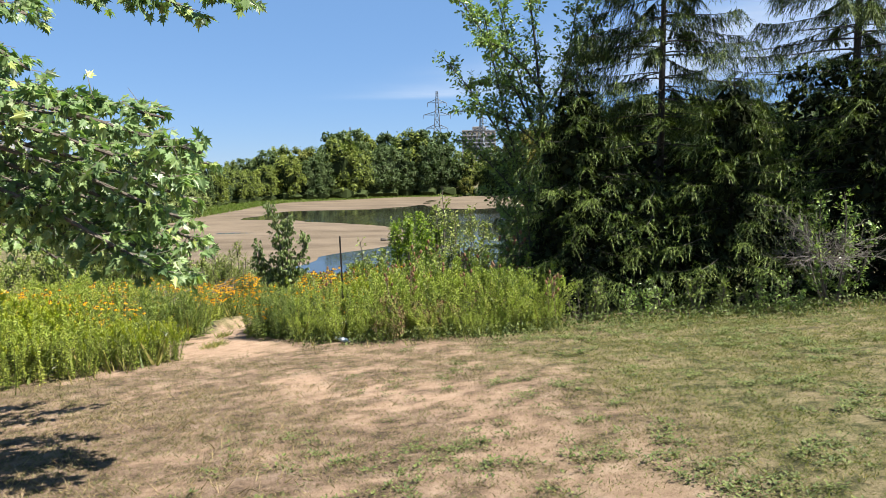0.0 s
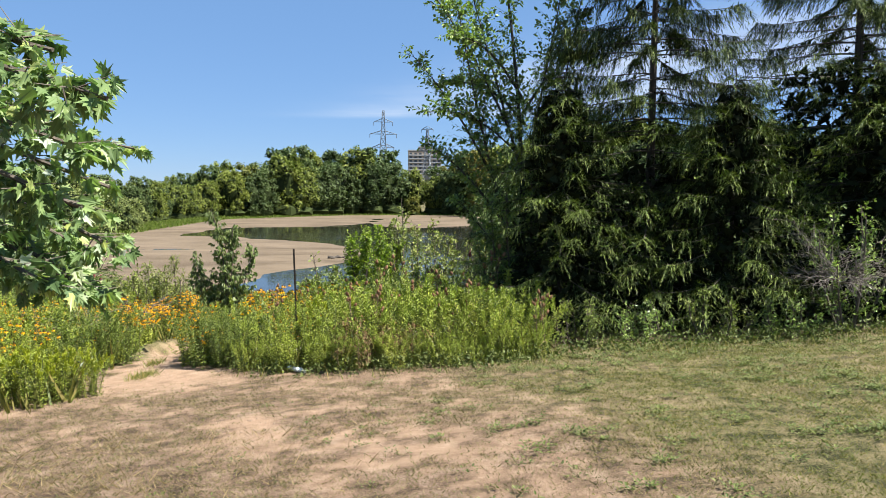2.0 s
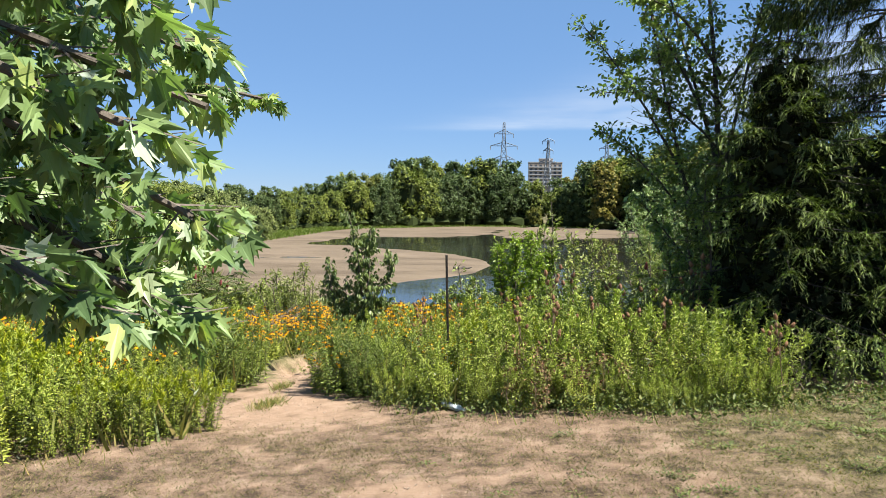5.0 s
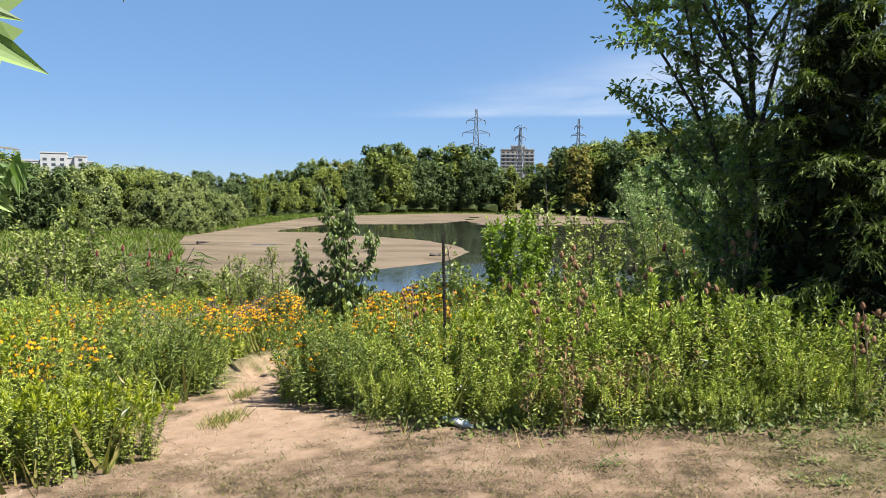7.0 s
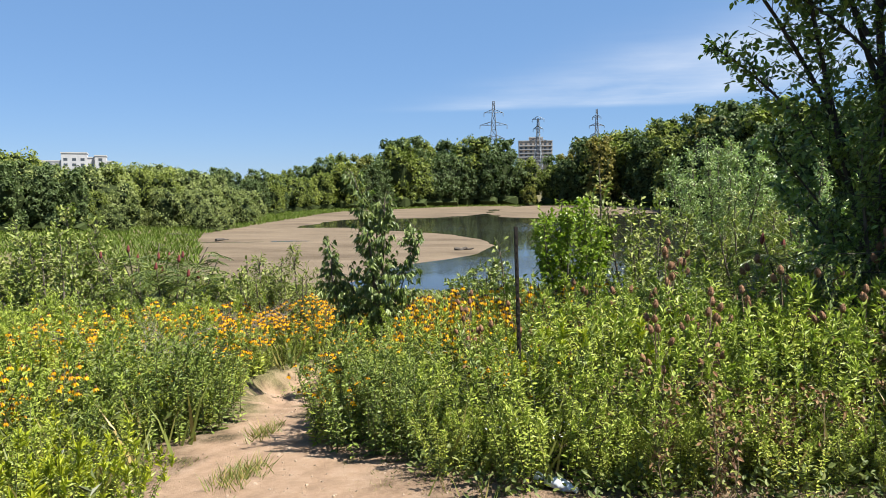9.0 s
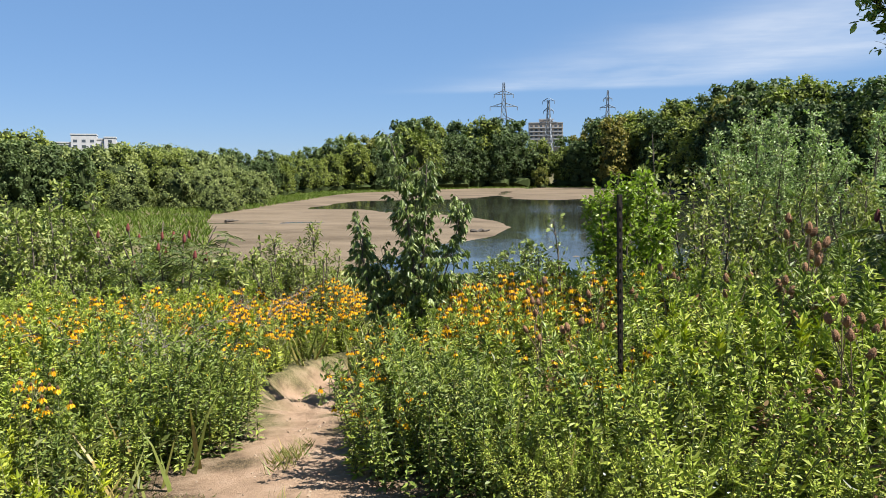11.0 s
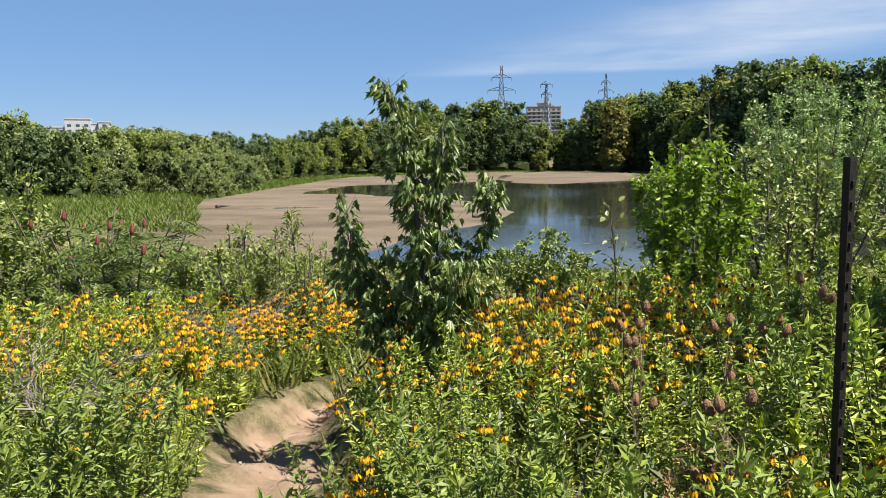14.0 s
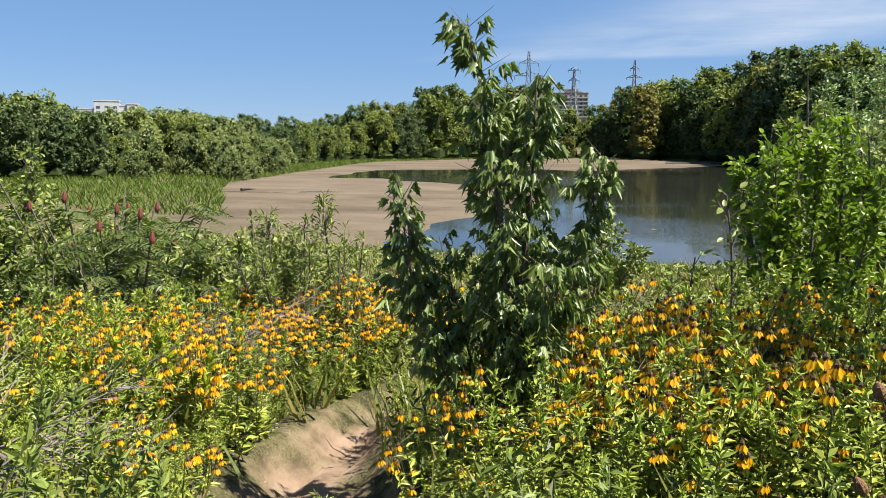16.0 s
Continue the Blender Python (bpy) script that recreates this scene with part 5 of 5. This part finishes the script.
def in_meadow(x, y):
    """Depth inside the meadow from its front, negative on the lawn and the trail."""
    left = np.minimum(np.interp(y, [8.9, 9.9, 10.4, 11.0, 12.1, 13.1, 14.2, 16], [-4.3, -4.78, -5.06, -5.12, -5.2, -5.68, -5.98, -5.85]) - x, y - np.interp(x, [-14, -7, -5.5, -4.5], [7.2, 7.5, 8.2, 8.85]))
    right = y - np.interp(x, [-4.2, -3.4, -2.6, -0.6, 0.6, 1.2], [11.2, 10.5, 10.1, 9.95, 10.3, 11.4])
    right = np.minimum(right, 0.45 - x)
    d = line_d(TRAIL, x, y)
    side = np.where(x < np.interp(y, [9.5, 11.0, 12.4, 13.3, 14.2, 15.2, 18.0], [-3.9, -4.6, -4.93, -5.27, -5.62, -5.70, -4.6]), left, right)
    return np.where(y > 16.0, np.minimum(1.0, d), np.minimum(side, d + np.where(y > 11.6, 0.02, 0.03)))


golds = [goldenrod(200 + k, 22, 0.80, False, 0.32) for k in range(6)] + [goldenrod(210 + k, 22, 0.76, True, 0.32) for k in range(2)] + [goldenrod(214 + k, 24, 0.80, False, 0.34, G_DEEP) for k in range(2)]
cones = [coneflower(220 + k, 11, 0.80) for k in range(5)]
teasels = [teasel(230 + k, n, h) for k, (n, h) in enumerate([(1, 1.1), (2, 1.05), (2, 1.2)])]


def dart(n, x0, x1, y0, y1, gap, keep, seed):
    """Random spots no nearer to one another than gap, where keep(x, y) holds."""
    r = np.random.default_rng(seed)
    out = []
    for x, y in zip(r.uniform(x0, x1, n * 14), r.uniform(y0, y1, n * 14)):
        if keep(x, y) and all((x - a) ** 2 + (y - b) ** 2 > gap * gap for a, b in out):
            out.append((x, y))
            if len(out) == n:
                break
    return out


rng = np.random.default_rng(240)
IN = lambda x, y: float(in_meadow(np.array([x]), np.array([y]))[0])
FLOWERS = [(-3.75, 13.75, 0.75, 0.42, 1.15), (-2.75, 13.85, 0.75, 0.48, 1.2), (-3.3, 13.2, 0.6, 0.3, 0.8), (-3.3, 14.6, 0.75, 0.5, 0.95), (-4.9, 13.3, 0.35, 0.3, 0.8), (-7.8, 13.1, 1.1, 0.6, 1.05), (-8.2, 15.0, 1.3, 0.8, 1.1), (-6.3, 16.3, 0.9, 0.8, 1.0), (-6.35, 10.55, 0.5, 0.5, 0.6),
           (-6.4, 14.2, 0.35, 0.6, 0.7), (-9.6, 12.8, 1.0, 0.8, 0.9)]
flower_zone = lambda x, y: max(w * math.exp(-(((x - a) / p) ** 2) - ((y - b) / q) ** 2) for a, b, p, q, w in FLOWERS)
clear = lambda x, y: (x + 4.62) ** 2 + (y - 13.75) ** 2 > 0.05 and (x + 2.8) ** 2 + (y - 11.4) ** 2 > 0.04
spots = []
for x, y in dart(268, -10.8, 1.0, 8.0, 16.8, 0.34, lambda x, y: IN(x, y) > 0.09 and float(line_d(TRAIL, np.array([x]), np.array([y]))[0]) > 0.38 and flower_zone(x, y) < 0.55 and clear(x, y), 241):
    s = (0.62 + 0.38 * min(1, max(0, (IN(x, y) - 0.1) / 1.4))) * (0.5 + 0.9 * float(fbm(np.array([x * 0.9]), np.array([y * 0.9]), 88)[0])) * rng.uniform(0.8, 1.18) * (0.8 if y > 15.5 else 1.0) * (0.78 if -4.4 < x < -2.4 and 11.6 < y < 13.0 else 1.0)
    k = int(rng.integers(6, 8)) if (x < -4.6 and y < 11.3 and rng.uniform() < 0.45) or rng.uniform() < 0.07 else (int(rng.integers(8, 10)) if rng.uniform() < (0.16 if x < -2.4 else 0.12 if y < 10.9 else 0.45) else int(rng.integers(0, 6)))
    spots.append((k, x, y, ground_at(x, y), rng.uniform(0, 6.28), s))
for y in np.arange(11.7, 16.2, 0.27):
    for sgn in (-1, 1):
        c = np.interp(y, [p[1] for p in TRAIL], [p[0] for p in TRAIL]), np.interp(y, [p[1] for p in TRAIL], [p[2] for p in TRAIL])
        x = c[0] + sgn * (c[1] + rng.uniform(0.26, 0.40))
        spots.append((int(rng.integers(0, 6)), x, y + rng.uniform(-0.1, 0.1), ground_at(x, y), rng.uniform(0, 6.28), rng.uniform(0.32, 0.46)))
# the yellow-green stand by the lawn and the dark ones on either side of the trail
for k, x, y, s in ((6, -5.0, 9.2, 0.66), (7, -4.78, 9.15, 0.64), (6, -4.62, 9.35, 0.58), (7, -5.3, 9.0, 0.70), (6, -4.85, 9.5, 0.68), (8, -5.95, 11.5, 1.0), (9, -5.6, 11.45, 1.05), (8, -5.35, 11.7, 0.9), (9, -5.75, 11.85, 1.05), (8, -5.5, 11.2, 0.8),
                   (9, -4.1, 11.35, 0.85), (8, -3.75, 11.0, 0.85), (9, -3.9, 11.65, 0.95), (8, -3.45, 10.85, 0.8), (9, -3.6, 11.3, 0.9)):
    spots.append((k, x, y, ground_at(x, y), rng.uniform(0, 6.28), s))
# low young growth along the foot of the stand
for x, y in dart(75, -3.6, 0.9, 9.6, 11.3, 0.19, lambda x, y: 0.02 < IN(x, y) < 0.55 and math.hypot(x + 2.48, y - 10.0) > 0.34, 243):
    spots.append((int(rng.integers(0, 6)), x, y, ground_at(x, y), rng.uniform(0, 6.28), rng.uniform(0.34, 0.56)))
for x, y, s in ((-0.5, 11.0, 1.1), (-0.15, 11.35, 1.2), (0.05, 11.0, 1.0), (-0.75, 11.6, 1.15), (-0.1, 10.6, 0.9)):
    spots.append((int(rng.integers(0, 6)), x, y, ground_at(x, y), rng.uniform(0, 6.28), s))
place_all(golds, spots)
spots = []
for x, y in dart(200, -11.0, -0.6, 9.8, 18.0, 0.21, lambda x, y: IN(x, y) > 0.15 and flower_zone(x, y) > rng.uniform(0.3, 0.9) and clear(x, y), 242):
    spots.append((int(rng.integers(0, 5)), x, y, ground_at(x, y), rng.uniform(0, 6.28), rng.uniform(0.82, 1.08)))
for x, y in ((-4.08, 11.2), (-4.12, 11.7), (-2.68, 11.3), (-2.9, 11.55), (-5.9, 11.9), (-5.75, 12.9), (-6.6, 10.2), (-4.6, 13.2)):
    spots.append((int(rng.integers(0, 5)), x, y, ground_at(x, y), rng.uniform(0, 6.28), 0.72))
place_all(cones, spots)
spots = [(i % 3, x, y, ground_at(x, y), i * 1.3, 1.25 * s) for i, (x, y, s) in enumerate([(-1.2, 11.5, 0.72), (-0.7, 11.8, 0.8), (-1.7, 11.9, 0.78), (-3.1, 11.55, 0.62), (-2.85, 12.5, 0.66), (-1.9, 10.5, 0.6), (0.43, 10.35, 0.62), (0.35, 10.5, 0.55),
    (-0.2, 12.0, 0.85), (-1.0, 12.5, 0.85), (-0.4, 11.3, 0.7), (-1.5, 12.8, 0.8), (-0.1, 12.7, 0.9), (-2.0, 12.2, 0.72), (-3.3, 12.2, 0.6), (-2.3, 13.2, 0.75), (-1.5, 11.2, 0.62), (-1.64, 10.75, 0.65), (-0.9, 11.0, 0.66)])]
place_all(teasels, spots)

# low mixed growth under and in front of the tall plants
rng = np.random.default_rng(250)


def carpet(name, n, box, keep, leaf, size, mat, label, category, upright=0.6, low=0.0, lift=0.0, drift=0.5):
    x, y = rng.uniform(box[0], box[1], n), rng.uniform(box[2], box[3], n)
    ok = keep(x, y)
    x, y = x[ok], y[ok]
    m = len(x)
    z = height(x, y) + low + rng.uniform(0, 1, m) ** 1.3 * lift
    ax = unit(rand_dirs(m, -0.1, 0.6) * drift + np.array([0, 0, upright]))
    g = Geo()
    scatter(g, leaf, np.stack([x, y, z], 1), frames(ax, rand_dirs(m, 0.0, 1.0)), rng.uniform(size[0], size[1], m))
    return solo(name, g, mat, label, category, kind="stuff")


carpet("meadow_grass", 9000, (-13, 1.2, 7.8, 19), lambda x, y: in_meadow(x, y) > 0.02, BLADE, (0.20, 0.55), G_GRASS, "tall grass growing between the meadow plants", "grass", 1.0, drift=0.55)
carpet("meadow_undergrowth", 42000, (-13, 1.2, 8, 19), lambda x, y: in_meadow(x, y) > 0.05, LANCE, (0.04, 0.09), G_WEED, "dense low leafy growth beneath the meadow plants", "undergrowth", 0.3, 0.02, 0.42, 0.9)
carpet("front_weeds", 30000, (-4.2, 5.5, 9.6, 11.6), lambda x, y: (np.abs(y - np.interp(x, [-4.2, -3.4, -2.6, -0.6, 0.6, 6.0], [11.1, 10.45, 10.05, 9.9, 10.2, 10.8])) < 0.45 * rng.uniform(0, 1, len(x)) ** 2 * fbm(x * 2.5, y * 2.5, 77) * 2 + 0.02) & (line_d(TRAIL, x, y) > 0.0) & (np.hypot(x + 2.48, y - 10.05) > 0.2), OVAL, (0.02, 0.05), G_LAWNWEED, "low weeds along the foot of the meadow", "weeds", 0.4, 0.0, 0.16, 0.9)
carpet("fringe_grass", 2600, (-8, 6, 7.5, 11.6), lambda x, y: (np.abs(y - np.interp(x, [-8, -5.5, -4.6, -4.2, -3.4, -2.6, -0.6, 0.6, 6.0], [7.4, 8.1, 8.9, 11.1, 10.45, 10.05, 9.9, 10.2, 10.7])) < 0.5) & (line_d(TRAIL, x, y) > 0.05), BLADE, (0.07, 0.18), G_GRASS, "longer grass where the lawn meets the meadow", "grass", 0.9)
carpet("bank_grass", 22000, (-22, 9, 18, 33), lambda x, y: poly_sd(BASIN, x, y) < -0.5, BLADE, (0.15, 0.38), G_GRASS, "rank grass on the slope down to the pond", "grass", 1.0)
carpet("bank_leaves", 15000, (-22, 9, 18, 31), lambda x, y: poly_sd(BASIN, x, y) < -0.5, OVAL, (0.08, 0.16), G_SHRUB, "leafy growth on the slope down to the pond", "undergrowth", 0.3, 0.0, 0.2, 0.9)
carpet("shore_grass", 190000, (-75, 10, 40, 175), lambda x, y: (poly_sd(BASIN, x, y) < 1.5) & (poly_sd(BASIN, x, y) > -14 - 8 * (x < -30)) & (y > 34), NEEDLE, (0.25, 0.55), G_SEDGE, "green sedge along the far shore", "grass", 0.8, drift=0.7)
carpet("trail_tuft", 7000, (-5.2, -4.0, 9.9, 12.0), lambda x, y: np.minimum(np.hypot((x + 4.70) / 0.13, (y - 11.40) / 0.34), np.hypot((x + 4.42) / 0.20, (y - 10.35) / 0.36)) < rng.uniform(0.2, 1.0, len(x)), BLADE, (0.05, 0.14), G_GRASS, "tuft of grass growing in the sandy trail", "grass", 0.8, drift=0.8)

# turf
carpet("straw_grass", 9000, (-5.5, -0.8, 3.0, 7.5), lambda x, y: (fbm(x * 1.8, y * 1.8, 66) > rng.uniform(0.3, 0.7, len(x))) & (x < -1.0 - rng.uniform(0, 2.2, len(x))), BLADE, (0.05, 0.12), G_STRAW, "longer straw-coloured grass in the lawn's corner", "grass", 0.5, drift=1.0)
bm = lambda x, y: ground_masks(x, y)
carpet("lawn_grass", 380000, (-6.5, 5.5, 2.2, 10.8), lambda x, y: (rng.uniform(0, 1, len(x)) > 0.12 + 0.88 * bm(x, y)[0]) & (fbm(x * 2.2, y * 2.2, 61) > rng.uniform(0.15, 0.62, len(x))) & (bm(x, y)[2] < rng.uniform(0.2, 1.1, len(x))), NEEDLE, (0.013, 0.036), G_TURF, "short dry straw-coloured lawn grass", "grass", 0.5, drift=0.9)
carpet("green_lawn_grass", 430000, (-4, 6.5, 2.5, 11.4), lambda x, y: (rng.uniform(0, 1, len(x)) > 0.15 + 0.85 * bm(x, y)[0]) & (fbm(x * 2.2, y * 2.2, 62) > rng.uniform(0.2, 0.62, len(x))) & (bm(x, y)[2] > rng.uniform(0.0, 1.0, len(x))), NEEDLE, (0.013, 0.036), G_TURF2, "short green lawn grass", "grass", 0.5, drift=0.9)
wx = rng.uniform(-4.5, 6.0, 12000)
wy = rng.uniform(2.6, 10.6, 12000)
keep = (0.35 * fbm(wx * 0.8, wy * 0.8, 63) + 0.65 * fbm(wx * 4.1, wy * 4.1, 64) > 0.515) & (ground_masks(wx, wy)[0] < 0.5) & (wx > -2.5 + rng.uniform(0, 3, 12000))
wx, wy = wx[keep], wy[keep]
g = Geo()
for x, y in zip(wx, wy):
    q = rng.integers(7, 18)
    b = rng.uniform(0, 6.28, q)
    el = rng.uniform(0.1, 0.8, q)
    ax = np.stack([np.cos(b) * np.cos(el), np.sin(b) * np.cos(el), np.sin(el)], 1)
    r = rng.uniform(0, 0.07, q)
    o = np.stack([x + r * np.cos(b), y + r * np.sin(b), height(x + r * np.cos(b), y + r * np.sin(b)) + rng.uniform(0, 0.035, q)], 1)
    scatter(g, OVAL, o, frames(ax, np.tile([0, 0, 1.0], (q, 1))), rng.uniform(0.014, 0.034, q))
solo("lawn_weeds", g, G_LAWNWEED, "broad-leaved weeds spreading in the lawn", "weeds", kind="stuff")

for k, (x, y, h, w) in enumerate([(-1.78, 9.95, 0.62, 0.42), (-1.45, 10.3, 0.55, 0.35), (-1.1, 10.3, 0.52, 0.4), (-2.05, 10.75, 0.55, 0.35), (-0.55, 10.7, 0.62, 0.5), (-3.0, 11.9, 0.55, 0.4), (-2.3, 12.6, 0.75, 0.5), (-1.1, 12.1, 0.85, 0.6)]):
    bush("dock_plant", x, y, h, w, 280 + k, OVAL, 0.042, G_DRYLEAF, "withered brown dock among the green meadow plants", 7, 70, 7, bark=G_DRYSTEM, hang=0.5, start=0.25, twig=0.16, rise=0.5, group="withered docks", thick=0.004)
bush("seedling", -5.40, 13.62, 0.26, 0.14, 291, LANCE, 0.045, G_DEEP, "tiny green seedling on the sandy trail", 2, 26, 5, hang=0.1, twig=0.08, group="", thick=0.003)
FLEA = leaf_mat("white_petal", [(0.0, (0.546, 0.546, 0.515)), (1.0, (0.624, 0.624, 0.608))], 0.2, 0.6, 0.2)
rng = np.random.default_rng(292)
carpet("fleabane", 420, (-3.6, -0.6, 10.0, 11.2), lambda x, y: fbm(x * 2.0, y * 2.0, 78) > 0.58, OVAL, (0.014, 0.024), FLEA, "small white daisy-like flowers in the weeds", "flowers", 0.2, 0.22, 0.12, 1.0)

# pebbles and clods on the trail
PEBBLE = plain_mat("sandy_clod", (0.199, 0.147, 0.100), (0.304, 0.234, 0.169), 40, 0.95)
OCTA = ([(1, 0, 0), (0, 1, 0), (-1, 0, 0), (0, -1, 0), (0, 0, 0.7), (0, 0, -0.7)], [[(0, 1, 4), (1, 2, 4), (2, 3, 4), (3, 0, 4), (1, 0, 5), (2, 1, 5), (3, 2, 5), (0, 3, 5)]])
carpet("trail_clods", 2600, (-6.3, -1.0, 6, 16), lambda x, y: ground_masks(x, y)[0] > 0.5, OCTA, (0.004, 0.016), PEBBLE, "sandy clods and pebbles on the trail", "pebbles")

# ---- studded steel post ----
RUST = plain_mat("dark_rusted_steel", (0.008, 0.007, 0.006), (0.022, 0.016, 0.012), 60, 0.65, 0.5, relief=0.3)
px, py = -2.77, 11.42
root = thing("fence_post", "dark rusty studded steel post driven into the meadow", "post")
g = Geo()
block(g, -0.0120, 0.0120, -0.003, 0.003, -0.35, 1.44)
block(g, -0.0025, 0.0025, 0.003, 0.026, -0.35, 1.44)
part("shaft", g, RUST, root)
g0 = Geo()
block(g0, -0.005, 0.005, -0.008, -0.003, 0, 0.014)
stud = None
for k in range(24):
    if stud is None:
        stud = part("stud", g0, RUST, root)
        ob = stud
    else:
        ob = new("stud", stud.data)
        ob.parent = root
    ob.location = (0, 0, 0.10 + k * 0.055)
root.matrix_basis = pose(px, py, ground_at(px, py), 1.5, -2.6, 35)

# ---- crushed plastic bottle ----
PLASTIC, nt, bs = nodes("bottle_plastic")
bs.inputs["Base Color"].default_value = (0.86, 0.92, 0.95, 1)
bs.inputs["Roughness"].default_value, bs.inputs["Transmission Weight"].default_value, bs.inputs["IOR"].default_value = 0.18, 0.45, 1.2
nn = tex_noise(nt, 70, 3)
bump(nt, bs, nn.outputs["Fac"], 0.5, 0.01)
LABELM = plain_mat("bottle_label", (0.363, 0.410, 0.445), (0.480, 0.503, 0.527), 60, 0.5)
CAPM = plain_mat("bottle_cap", (0.438, 0.445, 0.456), (0.497, 0.503, 0.515), 90, 0.4)
root = thing("plastic_bottle", "crushed clear plastic drink bottle lying on the grass", "bottle")
rng = np.random.default_rng(260)


def crumple(rings, sides=14, amount=0.18):
    g = Geo()
    zz = np.array([r[0] for r in rings])
    rr = np.array([r[1] for r in rings])
    ang = np.arange(sides) * 2 * np.pi / sides
    wob = 1 + amount * (fbm(np.cos(ang)[None] * 2 + zz[:, None] * 40 + 9, np.sin(ang)[None] * 2 + 7, 70) - 0.6)
    ring = np.stack([zz[:, None] + 0 * ang[None], rr[:, None] * wob * np.cos(ang)[None], 0.78 * rr[:, None] * wob * np.sin(ang)[None]], -1)
    k = np.arange(sides)
    q = np.concatenate([np.stack([i * sides + k, i * sides + (k + 1) % sides, (i + 1) * sides + (k + 1) % sides, (i + 1) * sides + k], 1) for i in range(len(rings) - 1)])
    g.add(ring.reshape(-1, 3), [q, np.arange(sides)[None, ::-1], np.arange(sides)[None] + (len(rings) - 1) * sides])
    return g


part("body", crumple([(-0.10, 0.026), (-0.097, 0.031), (-0.08, 0.032), (-0.07, 0.029), (-0.06, 0.033), (-0.03, 0.026), (0.0, 0.031), (0.02, 0.028), (0.04, 0.033), (0.06, 0.026), (0.075, 0.014), (0.085, 0.0125)]), PLASTIC, root, "", True)
part("label", crumple([(-0.035, 0.0345), (-0.01, 0.031), (0.012, 0.0335), (0.03, 0.0335)], 14, 0.1), LABELM, root, "pale printed paper label", True)
part("cap", crumple([(0.085, 0.0145), (0.100, 0.0145)], 14, 0.0), CAPM, root, "white screw cap")
bx, by = -2.48, 10.1
root.matrix_basis = pose(bx, by, ground_at(bx, by) + 0.034, 0, 6, -28) @ Matrix.Scale(1.25, 4)

# driftwood stranded on the flats
for k, (x, y, ln, a) in enumerate([(-33.0, 62.0, 2.6, 0.3), (-27.5, 57.0, 1.2, 1.2), (6.5, 131.0, 6.0, 0.4), (2.0, 150.0, 5.0, -0.2), (-9.0, 50.0, 1.3, 0.9)]):
    g = Geo()
    d = np.array([math.cos(a), math.sin(a), 0])
    tube(g, np.array([x, y, max(ground_at(x, y), WATER) + 0.06]) + d * ln * np.linspace(-0.5, 0.5, 6)[:, None] + np.random.default_rng(k).normal(size=(6, 3)) * [0.06, 0.06, 0.03], [0.10, 0.12, 0.10, 0.09, 0.07, 0.03], 7)
    solo("driftwood_log", g, G_DARKBARK, "weathered dark driftwood log stranded on the mudflat", "log", "driftwood")
